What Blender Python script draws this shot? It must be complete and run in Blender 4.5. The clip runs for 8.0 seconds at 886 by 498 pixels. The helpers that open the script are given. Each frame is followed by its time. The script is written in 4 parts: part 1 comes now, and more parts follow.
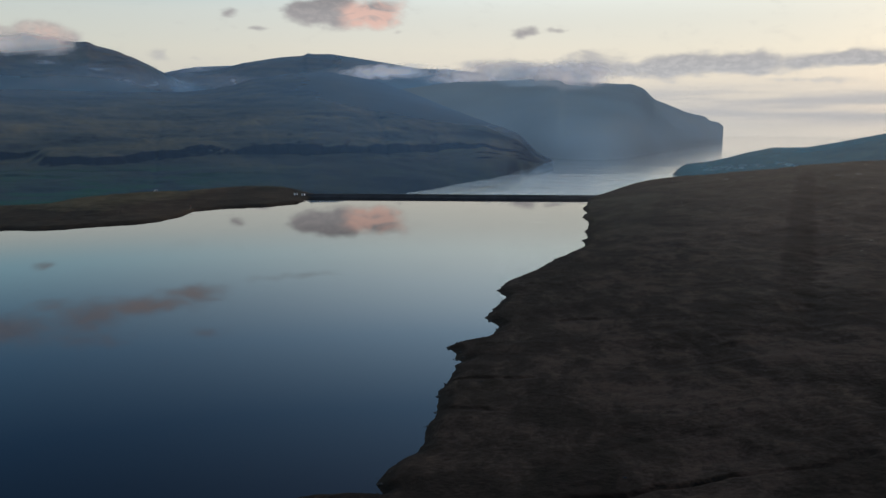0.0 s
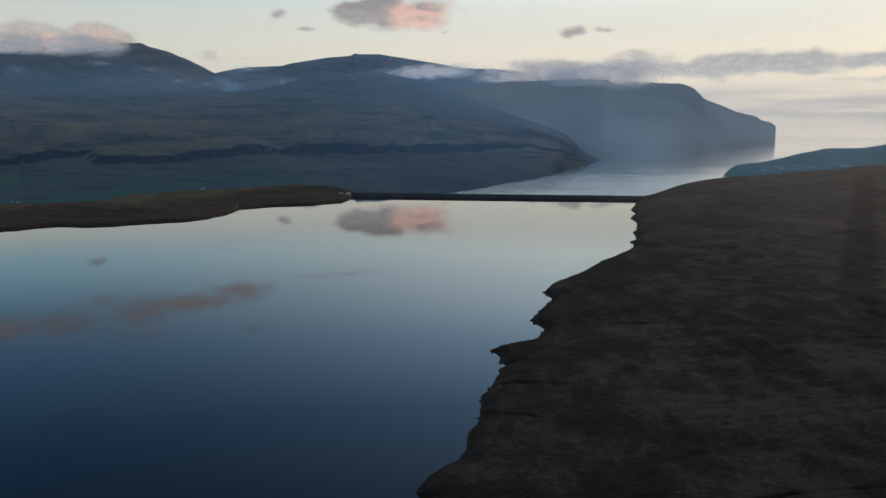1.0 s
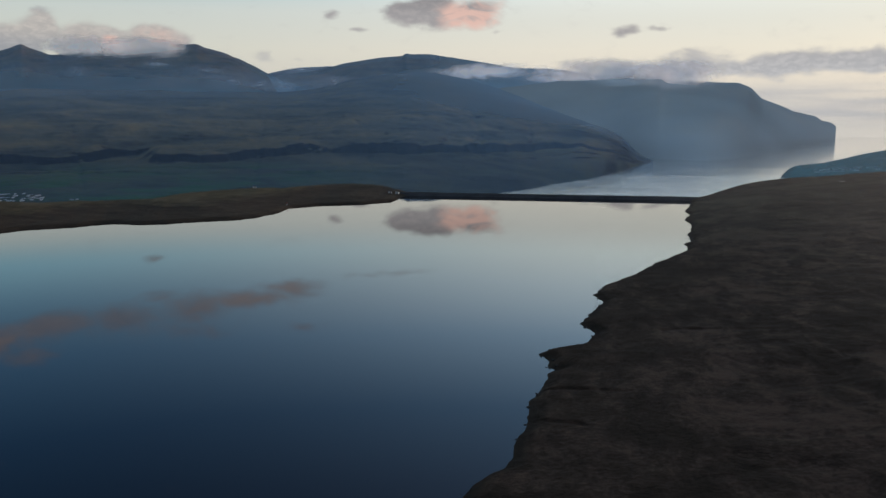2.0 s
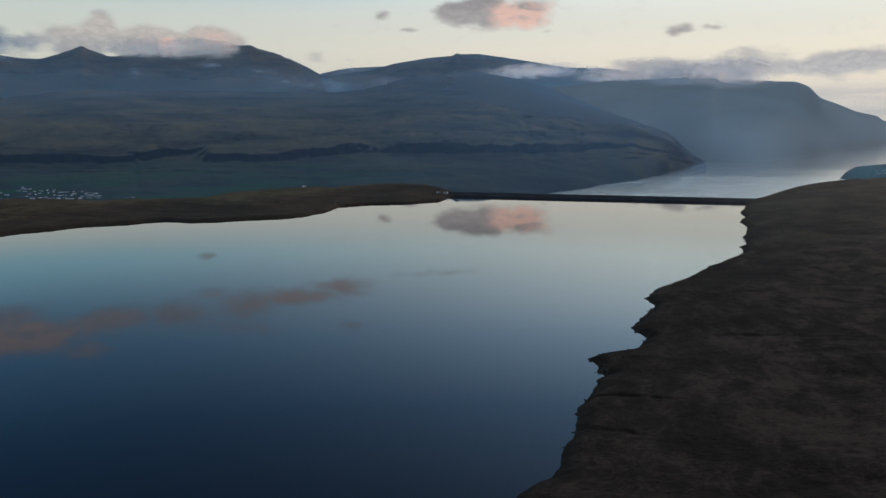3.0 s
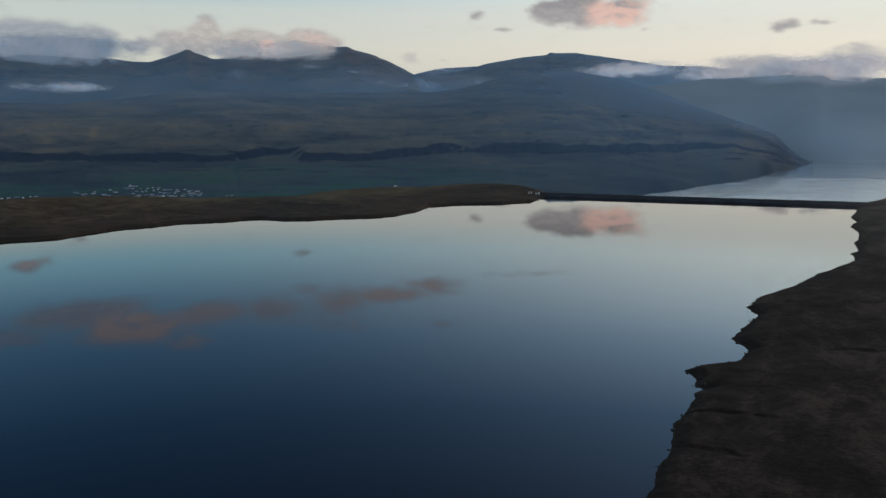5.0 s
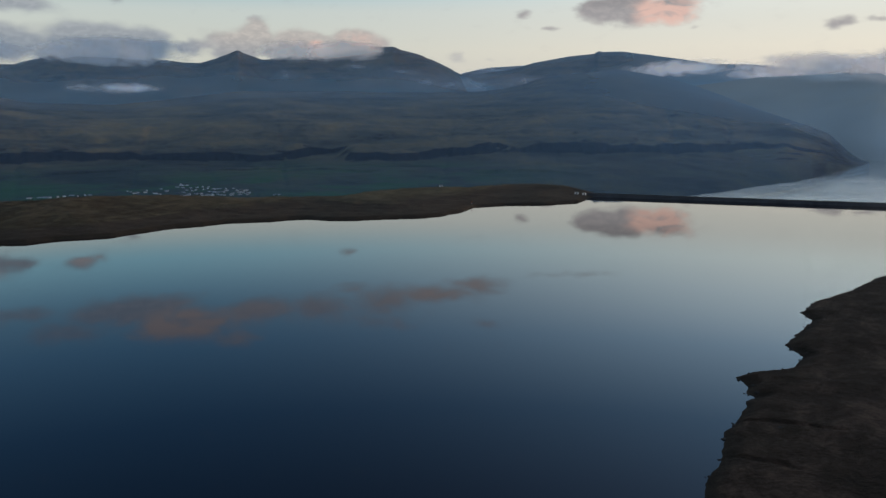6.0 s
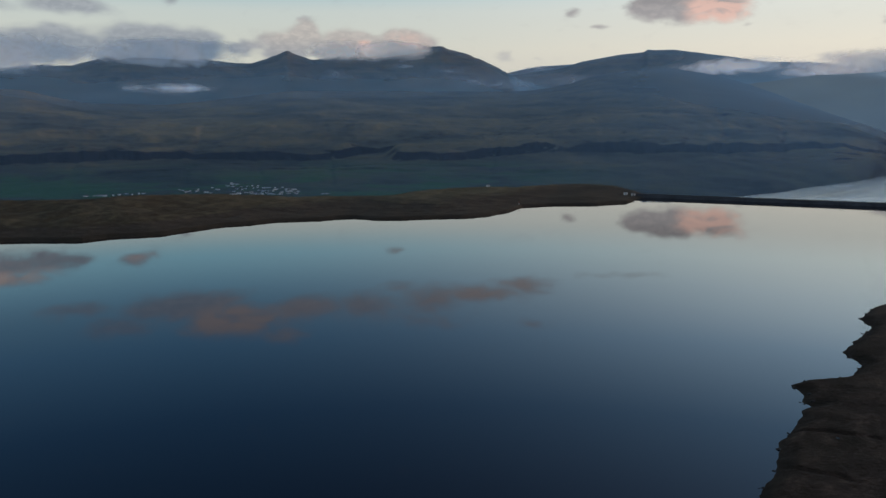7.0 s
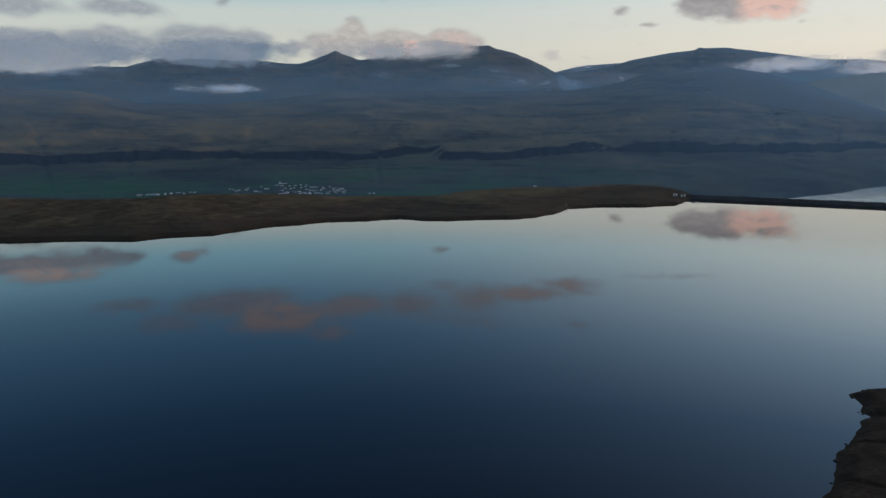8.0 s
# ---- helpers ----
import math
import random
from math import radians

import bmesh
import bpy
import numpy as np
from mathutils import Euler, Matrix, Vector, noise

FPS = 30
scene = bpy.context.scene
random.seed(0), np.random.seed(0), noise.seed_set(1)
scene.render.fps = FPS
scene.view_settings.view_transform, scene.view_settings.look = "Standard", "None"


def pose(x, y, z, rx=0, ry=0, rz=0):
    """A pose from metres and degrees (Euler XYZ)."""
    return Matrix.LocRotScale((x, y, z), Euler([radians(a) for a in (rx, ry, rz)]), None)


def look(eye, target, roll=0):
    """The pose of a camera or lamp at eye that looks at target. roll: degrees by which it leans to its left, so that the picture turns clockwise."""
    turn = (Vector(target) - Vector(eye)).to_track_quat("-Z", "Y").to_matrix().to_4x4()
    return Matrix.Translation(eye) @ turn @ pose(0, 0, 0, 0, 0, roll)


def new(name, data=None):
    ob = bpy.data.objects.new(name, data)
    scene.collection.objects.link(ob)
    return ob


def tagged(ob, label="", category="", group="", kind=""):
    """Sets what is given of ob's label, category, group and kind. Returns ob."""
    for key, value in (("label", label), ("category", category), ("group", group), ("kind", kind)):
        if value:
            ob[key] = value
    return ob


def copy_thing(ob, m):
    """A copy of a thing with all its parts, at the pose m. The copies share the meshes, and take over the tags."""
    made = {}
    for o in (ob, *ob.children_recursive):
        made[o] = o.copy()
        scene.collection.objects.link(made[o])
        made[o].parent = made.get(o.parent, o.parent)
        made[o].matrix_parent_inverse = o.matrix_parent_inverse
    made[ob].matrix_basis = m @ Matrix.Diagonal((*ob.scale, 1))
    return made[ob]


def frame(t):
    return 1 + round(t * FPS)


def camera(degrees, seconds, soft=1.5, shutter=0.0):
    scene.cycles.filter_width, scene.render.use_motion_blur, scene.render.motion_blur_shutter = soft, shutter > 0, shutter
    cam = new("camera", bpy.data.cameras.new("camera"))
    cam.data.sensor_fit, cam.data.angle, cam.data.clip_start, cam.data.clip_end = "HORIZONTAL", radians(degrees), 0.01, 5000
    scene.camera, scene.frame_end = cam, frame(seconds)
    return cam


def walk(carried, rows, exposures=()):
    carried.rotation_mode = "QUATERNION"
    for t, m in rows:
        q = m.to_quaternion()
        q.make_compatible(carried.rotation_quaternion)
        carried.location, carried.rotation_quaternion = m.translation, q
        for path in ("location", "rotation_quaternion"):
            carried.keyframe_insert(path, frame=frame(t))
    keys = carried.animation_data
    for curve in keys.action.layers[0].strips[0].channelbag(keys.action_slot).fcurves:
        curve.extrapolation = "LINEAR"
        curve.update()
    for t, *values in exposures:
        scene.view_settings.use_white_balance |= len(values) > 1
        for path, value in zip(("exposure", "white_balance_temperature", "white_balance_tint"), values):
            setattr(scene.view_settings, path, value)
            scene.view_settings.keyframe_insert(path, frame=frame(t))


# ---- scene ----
# A drone glides over a mountain reservoir at dusk; lake level is z = 0, the sea lies at SEA.
cam = camera(56.55, 8.0, soft=1.5)
# seconds, x, y, z, yaw, pitch, roll
PATH = [
    (0.0, 0.00, 0.00, 56.01, 0.000, -8.964, -0.026),
    (0.5, 0.06, 2.40, 55.65, 1.501, -8.961, -0.008),
    (1.0, 0.10, 4.65, 55.34, 3.157, -8.965, 0.010),
    (1.5, 0.10, 6.74, 55.07, 4.884, -8.970, 0.023),
    (3.0, -0.06, 12.08, 54.51, 10.031, -8.975, 0.014),
    (3.5, -0.18, 13.54, 54.41, 11.671, -8.973, -0.006),
    (4.0, -0.33, 14.86, 54.36, 13.272, -8.972, -0.033),
    (4.5, -0.50, 16.01, 54.35, 14.850, -8.974, -0.065),
    (6.0, -1.21, 18.55, 54.57, 19.592, -9.001, -0.178),
    (6.5, -1.50, 19.08, 54.73, 21.211, -9.019, -0.217),
    (7.0, -1.83, 19.46, 54.93, 22.844, -9.038, -0.256),
    (7.5, -2.18, 19.68, 55.18, 24.471, -9.055, -0.296),
    (8.0, -2.56, 19.74, 55.47, 26.048, -9.063, -0.340),
]


def placed(x, y, z, yaw, pitch, roll):
    return pose(x, y, z, 0, 0, yaw) @ pose(0, 0, 0, 90 + pitch) @ pose(0, 0, 0, 0, 0, roll)


walk(cam, [(row[0], placed(*row[1:])) for row in PATH])

SEA = -49.0

# ---------------------------------------------------------------- sky and light
SUN_AZ, SUN_EL = -62.0, 2.5      # degrees to the left of +y, and above the horizon


class Nodes:
    """Short hand for a node tree."""

    def __init__(self, tree):
        self.t = tree
        tree.nodes.clear()

    def add(self, kind, **inputs):
        n = self.t.nodes.new(kind)
        for k, v in inputs.items():
            self.put(n.inputs[k.replace("_", " ")], v)
        return n

    def put(self, socket, v):
        if isinstance(v, bpy.types.NodeSocket):
            self.t.links.new(v, socket)
        else:
            socket.default_value = v

    def math(self, op, a, b=0.0, c=0.0, clamp=False):
        n = self.t.nodes.new("ShaderNodeMath")
        n.operation, n.use_clamp = op, clamp
        for s, v in zip(n.inputs, (a, b, c)):
            self.put(s, v)
        return n.outputs[0]

    def span(self, v, a, b, lo=0.0, hi=1.0, smooth=True):
        n = self.t.nodes.new("ShaderNodeMapRange")
        n.interpolation_type = "SMOOTHSTEP" if smooth else "LINEAR"
        for s, x in zip(n.inputs, (v, a, b, lo, hi)):
            self.put(s, x)
        return n.outputs[0]

    def ramp(self, v, stops, mode="LINEAR"):
        n = self.t.nodes.new("ShaderNodeValToRGB")
        self.put(n.inputs[0], v)
        r = n.color_ramp
        r.interpolation = mode
        while len(r.elements) < len(stops):
            r.elements.new(0.5)
        for e, (p, c) in zip(r.elements, stops):
            e.position, e.color = p, (*c, 1) if len(c) == 3 else c
        return n.outputs[0]

    def mix(self, f, a, b, how="MIX"):
        n = self.t.nodes.new("ShaderNodeMix")
        n.data_type, n.blend_type = "RGBA", how
        for k, v in ((0, f), (6, a), (7, b)):
            if k > 0 and isinstance(v, tuple):
                v = (*v, 1)
            self.put(n.inputs[k], v)
        return n.outputs[2]

    def noise(self, vec, scale, detail=4.0, rough=0.55, warp=0.0):
        n = self.t.nodes.new("ShaderNodeTexNoise")
        if vec is not None:
            self.put(n.inputs["Vector"], vec)
        for k, v in (("Scale", scale), ("Detail", detail), ("Roughness", rough), ("Distortion", warp)):
            self.put(n.inputs[k], v)
        return n.outputs["Fac"]

    def vec(self, x, y, z=0.0):
        n = self.t.nodes.new("ShaderNodeCombineXYZ")
        for s, v in zip(n.inputs, (x, y, z)):
            self.put(s, v)
        return n.outputs[0]


# clouds: degrees left of +y, degrees up, half width, half height, weight, warm light
FAIR_CLOUDS = (
    (9.1, 6.95, 1.5, 0.75, 1.4, 0), (7.2, 7.15, 1.5, 0.95, 1.5, 0.0), (4.7, 7.0, 1.8, 0.85, 1.4, 1.2), (6.0, 6.45, 1.3, 0.35, 0.9, 0.2), (14.0, 6.8, 0.75, 0.32, 0.75, 0.05),
    (12.3, 5.9, 0.65, 0.28, 0.8, 0.05), (-5.5, 5.75, 1.15, 0.4, 0.95, 0.2), (-7.6, 5.9, 0.9, 0.28, 0.65, 0.3),
    (18.8, 4.1, 0.9, 0.35, 0.7, 0.05), (16.2, 4.0, 0.7, 0.25, 0.5, 0.05), (3.0, 5.8, 0.7, 0.25, 0.55, 0.15))
SEA_CLOUDS = (
    (-2.3, 3.5, 1.5, 0.6, 0.8, 0.3), (-5.6, 3.4, 2.0, 0.7, 0.85, 0.3), (-9.8, 3.4, 2.6, 0.85, 1.15, 0.1), (-12.6, 3.25, 1.8, 0.6, 1.1, 0.05), (-15.5, 3.45, 2.6, 0.8, 1.45, 0), (-19.5, 3.5, 3.2, 0.75, 1.4, 0),
    (-25.5, 3.6, 4.5, 0.5, 1.3, 0), (-35, 3.6, 9, 0.5, 1.2, 0), (-23, 2.4, 4.5, 0.25, 0.6, 0.1))
FELL_CLOUDS = (
    (56, 4.6, 6, 1.0, 1.6, 0), (48.5, 4.6, 4.0, 0.95, 1.6, 0), (42.2, 4.55, 3.0, 1.25, 1.9, 0.05), (39.3, 4.75, 1.6, 0.95, 1.5, 0.1), (36.0, 4.6, 1.6, 0.5, 1.15, 0),
    (33.4, 4.8, 1.6, 0.85, 1.7, 0.05), (32.2, 5.5, 1.3, 0.8, 1.6, 0.05), (29.5, 4.85, 2.0, 0.85, 1.9, 0.15), (28.3, 4.7, 0.55, 0.4, 1.1, 0.9), (25.6, 4.85, 1.9, 0.75, 1.8, 0.3),
    (54, 6.9, 4.5, 0.7, 1.2, 0.05), (46.8, 6.9, 2.8, 0.6, 1.1, 0), (40.5, 7.4, 1.0, 0.35, 0.7, 0))
HIGH_CLOUDS = (
    (52.5, 8.9, 5, 0.8, 1.2, 0.3), (51.5, 9.7, 3, 0.6, 1.1, 1), (48.2, 8.7, 2.2, 0.65, 1.0, 0.2), (43, 9.0, 1.4, 0.5, 0.85, 0.5), (26, 9.25, 0.9, 0.4, 0.8, 0.3),
    (47.5, 12, 2.6, 0.6, 1.0, 0), (45, 13.3, 2.6, 0.65, 1.0, 0.1), (40.2, 12.4, 4.0, 1.0, 1.5, 0.1), (37.2, 13.5, 4.0, 1.2, 1.4, 0.9), (34.6, 14.7, 2.4, 0.7, 0.9, 1),
    (32.7, 12.9, 3.0, 0.9, 1.15, 0.6), (28.2, 12.9, 3.2, 1.1, 1.0, 0.4), (26, 11.8, 1.6, 0.5, 0.9, 0.1))
HIGH_STREAKS = (
    (23.4, 12.5, 2.6, 1.1, 1.15, 0.6), (20.3, 12.2, 3.2, 0.7, 1.2, 0.9), (17.2, 11.4, 2.4, 0.6, 1.15, 0.8), (10.7, 10.7, 3.6, 0.3, 0.75, 0.9), (16.5, 14.1, 1.6, 0.45, 0.7, 0.9), (24.5, 14.0, 3.5, 0.6, 0.7, 0.7))
CLOUDS = FAIR_CLOUDS + SEA_CLOUDS + FELL_CLOUDS + HIGH_CLOUDS + HIGH_STREAKS


def build_sky():
    world = bpy.data.worlds.new("dusk_sky")
    scene.world = world
    world.use_nodes = True
    n = Nodes(world.node_tree)
    way = n.add("ShaderNodeTexCoord").outputs["Generated"]
    sep = n.add("ShaderNodeSeparateXYZ", Vector=way).outputs
    az = n.math("MULTIPLY", n.math("ARCTAN2", n.math("MULTIPLY", sep[0], -1.0), sep[1]), 180 / math.pi)
    el = n.math("MULTIPLY", n.math("ARCSINE", sep[2]), 180 / math.pi)
    # clear sky: cream above the horizon, deepening to dusk blue overhead
    up = n.math("DIVIDE", el, 90.0)
    base = n.ramp(up, [(0.0, (0.54, 0.54, 0.53)), (0.03, (0.69, 0.64, 0.575)), (0.05, (0.73, 0.69, 0.61)), (0.083, (0.66, 0.685, 0.66)), (0.10, (0.655, 0.75, 0.77)),
                       (0.125, (0.50, 0.62, 0.71)), (0.165, (0.276, 0.422, 0.592)), (0.22, (0.119, 0.224, 0.382)),
                       (0.29, (0.076, 0.126, 0.230)), (0.42, (0.12, 0.14, 0.18)), (0.6, (0.18, 0.195, 0.23)), (1.0, (0.19, 0.205, 0.24))])
    side = n.span(az, -8.0, 42.0)
    cool = n.mix(n.span(el, 6.8, 9.2), (0.79, 0.86, 0.875), (0.39, 0.67, 0.82))
    cool = n.mix(n.span(el, 8.8, 13.0), cool, (0.275, 0.47, 0.61))
    base = n.mix(side, base, n.mix(1.0, base, cool, "MULTIPLY"))
    bright = n.span(az, 30.0, -22.0)
    glow = n.mix(n.span(el, 6.0, 14.0), (1.08, 1.08, 1.05), (2.1, 2.0, 1.85))
    base = n.mix(bright, base, n.mix(1.0, base, glow, "MULTIPLY"))
    west = n.math("DIVIDE", n.math("SUBTRACT", az, SUN_AZ), 22.0)
    above = n.math("DIVIDE", n.math("SUBTRACT", el, 4.0), 13.0)
    sunset = n.math("EXPONENT", n.math("MULTIPLY", n.math("ADD", n.math("MULTIPLY", west, west), n.math("MULTIPLY", above, above)), -1.0))
    base = n.mix(sunset, base, (2.3, 1.75, 1.15))
    sky = n.add("ShaderNodeTexSky")
    sky.sky_type, sky.sun_disc = "NISHITA", False
    sky.sun_elevation, sky.sun_rotation = radians(SUN_EL), radians(-SUN_AZ)
    base = n.mix(0.012, base, sky.outputs[0], "ADD")
    # clouds, torn by two scales of turbulence
    flat = n.vec(n.math("MULTIPLY", az, 0.5), el, 0.0)
    turb = n.add("ShaderNodeTexNoise", Vector=flat, Scale=0.7, Detail=2.5, Roughness=0.5)
    off = n.add("ShaderNodeSeparateXYZ", Vector=turb.outputs["Color"]).outputs
    az2 = n.math("ADD", az, n.math("MULTIPLY", n.math("SUBTRACT", off[0], 0.5), 2.6))
    el2 = n.math("ADD", el, n.math("MULTIPLY", n.math("SUBTRACT", off[1], 0.5), 1.1))
    big = n.noise(flat, 0.8, 4.5, 0.55, 0.8)
    fine = n.noise(flat, 3.2, 5.0, 0.6, 0.5)
    cell = n.t.nodes.new("ShaderNodeTexVoronoi")
    cell.feature = "SMOOTH_F1"
    bent = n.vec(n.math("ADD", n.math("MULTIPLY", az, 0.62), n.math("MULTIPLY", off[1], 0.7)), n.math("ADD", el, n.math("MULTIPLY", off[0], 0.5)), 0.0)
    for k, v in (("Vector", bent), ("Scale", 1.25), ("Smoothness", 0.35)):
        n.put(cell.inputs[k], v)
    billow = n.math("SUBTRACT", 0.62, cell.outputs["Distance"])
    mask, warm = None, None
    for a, e, sa, se, w, glow in CLOUDS:
        da = n.math("DIVIDE", n.math("SUBTRACT", az2, a), sa)
        de = n.math("DIVIDE", n.math("SUBTRACT", el2, e), se)
        g = n.math("MULTIPLY", n.math("EXPONENT", n.math("MULTIPLY", n.math("ADD", n.math("MULTIPLY", da, da), n.math("MULTIPLY", de, de)), -0.8)), w)
        gw = n.math("MULTIPLY", g, glow)
        mask = g if mask is None else n.math("SMOOTH_MAX", mask, g, 0.3)
        warm = gw if warm is None else n.math("MAXIMUM", warm, gw)
    ragged = n.math("ADD", n.math("MULTIPLY", n.math("SUBTRACT", big, 0.5), 0.95), n.math("MULTIPLY", n.math("SUBTRACT", fine, 0.5), 0.42))
    ragged = n.math("ADD", ragged, n.math("MULTIPLY", billow, n.span(el, 5.0, 9.0, 0.28, 0.12)))
    dense = n.math("ADD", mask, n.math("MULTIPLY", ragged, n.math("SUBTRACT", 1.0, n.math("MULTIPLY", n.span(az, 35.0, 39.0), n.span(el, 7.5, 6.5, 0.0, 0.45)))))
    dense = n.math("MULTIPLY", n.span(dense, 0.28, n.span(el, 8.6, 10.5, 1.0, 1.25)), n.span(mask, 0.08, 0.42))
    dense = n.math("MULTIPLY", dense, n.span(el, 8.0, 10.5, 0.9, 0.74))
    # low stratus streaks over the sea
    low = n.math("MULTIPLY", n.span(el, 2.6, 1.2), n.span(el, -0.8, 0.1))
    streak = n.noise(n.vec(n.math("MULTIPLY", az, 0.06), n.math("MULTIPLY", el, 1.0)), 1.5, 4.0, 0.55)
    low = n.math("MULTIPLY", low, n.span(streak, 0.38, 0.62, 0.15, 0.8))
    veil = n.mix(n.span(el, 2.5, 6.5), (0.42, 0.43, 0.46), (0.31, 0.295, 0.31))
    veil = n.mix(n.span(el, 6.6, 8.2), veil, (0.22, 0.205, 0.22))
    veil = n.mix(n.span(el, 9.0, 14.0), veil, (0.22, 0.21, 0.24))
    veil = n.mix(n.span(az, 20.0, 50.0), veil, n.mix(1.0, veil, (0.74, 0.85, 0.98), "MULTIPLY"))
    bank = n.mix(n.span(el, 4.2, 5.8), (0.21, 0.255, 0.32), (0.30, 0.33, 0.37))
    veil = n.mix(n.math("MULTIPLY", n.span(az, 33.5, 38.0), n.span(el, 8.0, 7.0)), veil, bank)
    crown = n.mix(n.span(el, 4.2, 5.6), (0.30, 0.31, 0.34), (0.44, 0.415, 0.40))
    veil = n.mix(n.math("MULTIPLY", n.math("MULTIPLY", n.span(az, 37.0, 33.5), n.span(az, 20.0, 23.0)), n.span(el, 6.8, 6.2)), veil, crown)
    veil = n.mix(n.span(fine, 0.4, 0.65), veil, n.mix(1.0, veil, (1.2, 1.18, 1.15), "MULTIPLY"))
    lit = n.mix(n.span(el, 6.0, 12.0), (0.76, 0.49, 0.42), (0.335, 0.25, 0.225))
    veil = n.mix(n.math("MULTIPLY", n.span(n.math("MULTIPLY", warm, n.span(el, 8.5, 10.5, 1.0, 0.62)), 0.15, 0.8), n.span(big, 0.30, 0.55)), veil, lit)
    base = n.mix(low, base, (0.46, 0.465, 0.49))
    base = n.mix(dense, base, veil)
    bg = n.add("ShaderNodeBackground", Color=base, Strength=1.0)
    n.add("ShaderNodeOutputWorld", Surface=bg.outputs[0])
    world.cycles.sampling_method = "MANUAL"
    world.cycles.sample_map_resolution = 1024


build_sky()
sun_data = bpy.data.lights.new("sun", "SUN")
sun_data.energy, sun_data.angle, sun_data.color = 1.1, radians(4), (1.0, 0.60, 0.36)
sun = new("sun", sun_data)
_a, _e = radians(SUN_AZ), radians(SUN_EL)
sun.matrix_world = look((0, 0, 0), (math.sin(_a) * math.cos(_e), -math.cos(_a) * math.cos(_e), -math.sin(_e)))
scene.view_settings.exposure = 0.0


# ---------------------------------------------------------------- materials
def material(name):
    m = bpy.data.materials.new(name)
    m.use_nodes = True
    n = Nodes(m.node_tree)
    p = n.add("ShaderNodeBsdfPrincipled")
    n.add("ShaderNodeOutputMaterial", Surface=p.outputs[0])
    n.pos = n.add("ShaderNodeTexCoord").outputs["Object"]
    return m, n, p


def bumped(n, p, height, strength, distance):
    b = n.add("ShaderNodeBump", Height=height, Strength=strength, Distance=distance)
    n.t.links.new(b.outputs[0], p.inputs["Normal"])


def scaled(n, x, y, z):
    m = n.t.nodes.new("ShaderNodeMapping")
    n.put(m.inputs["Vector"], n.pos)
    m.inputs["Scale"].default_value = (x, y, z)
    return m.outputs[0]


def mat_moor(name, tones, grass, peat):
    """Heather and tussock on the eastern moor, tawny grass on the western shore, bare wet peat along the water."""
    m, n, p = material(name)
    x, y, z = n.add("ShaderNodeSeparateXYZ", Vector=n.pos).outputs
    patch = n.noise(scaled(n, 1, 0.6, 2), 0.034, 7.0, 0.65, 0.5)
    blotch = n.noise(scaled(n, 1.0, 0.5, 1.2), 0.15, 7.0, 0.68, 0.5)
    grain = n.noise(scaled(n, 1.0, 1.1, 1.6), 1.1, 6.0, 0.7)
    v = n.math("ADD", n.math("MULTIPLY", patch, 0.4), n.math("ADD", n.math("MULTIPLY", blotch, 0.38), n.math("MULTIPLY", grain, 0.3)))
    east = n.ramp(v, [(0.47, tones[0]), (0.54, tones[1]), (0.61, tones[2])])
    fleck = n.noise(scaled(n, 1.0, 1.0, 2.5), 0.35, 6.0, 0.7, 0.5)
    vw = n.math("ADD", n.math("MULTIPLY", patch, 0.28), n.math("ADD", n.math("MULTIPLY", blotch, 0.42), n.math("MULTIPLY", fleck, 0.28)))
    west = n.ramp(vw, [(0.43, grass[0]), (0.50, grass[1]), (0.57, grass[2])])
    west = n.mix(n.math("MULTIPLY", n.span(y, 380.0, 520.0), 0.5), west, (0.080, 0.080, 0.048))
    tuft = n.span(n.noise(scaled(n, 1.0, 0.8, 1.0), 0.4, 5.0, 0.65, 0.8), 0.5, 0.66)
    east = n.mix(n.math("MULTIPLY", tuft, 0.5), east, tones[0])
    moss = n.span(n.noise(n.pos, 0.05, 4.0, 0.6, 0.5), 0.55, 0.7)
    east = n.mix(n.math("MULTIPLY", moss, 0.08), east, (0.030, 0.034, 0.016))
    crest = n.math("MULTIPLY", n.span(y, 330.0, 520.0), n.span(patch, 0.40, 0.58, 0.25, 0.8))
    east = n.mix(crest, east, (0.030, 0.0290, 0.0165))
    # a darker strip runs up the moor
    strip = n.math("ABSOLUTE", n.math("SUBTRACT", n.math("MULTIPLY", n.math("SUBTRACT", x, 95.0), 0.914), n.math("MULTIPLY", n.math("SUBTRACT", y, 218.0), 0.405)))
    strip = n.span(n.math("ADD", strip, n.math("MULTIPLY", blotch, 4.0)), 9.5, 5.0)
    strip = n.math("MULTIPLY", strip, n.math("MULTIPLY", n.span(y, 190.0, 260.0), n.span(y, 560.0, 480.0, 0.0, 0.85)))
    east = n.mix(strip, east, tones[0])
    col = n.mix(n.span(n.math("ADD", x, n.math("MULTIPLY", patch, 30.0)), -30.0, -75.0), east, west)
    slope = n.add("ShaderNodeSeparateXYZ", Vector=n.add("ShaderNodeNewGeometry").outputs["True Normal"]).outputs[2]
    col = n.mix(n.span(slope, 0.84, 0.62), col, peat)
    wet = n.math("ADD", z, n.math("MULTIPLY", n.math("SUBTRACT", blotch, 0.5), 2.0))
    shore = n.span(x, -40.0, -80.0)
    wet = n.math("SUBTRACT", wet, n.math("MULTIPLY", shore, 2.8))
    col = n.mix(n.span(wet, 1.5, 0.3), col, n.mix(shore, peat, (0.014, 0.0145, 0.0135)))
    n.put(p.inputs["Base Color"], col)
    p.inputs["Roughness"].default_value = 0.8
    p.inputs["Specular IOR Level"].default_value = 0.02
    p.inputs["Sheen Tint"].default_value = (1.0, 0.80, 0.62, 1)
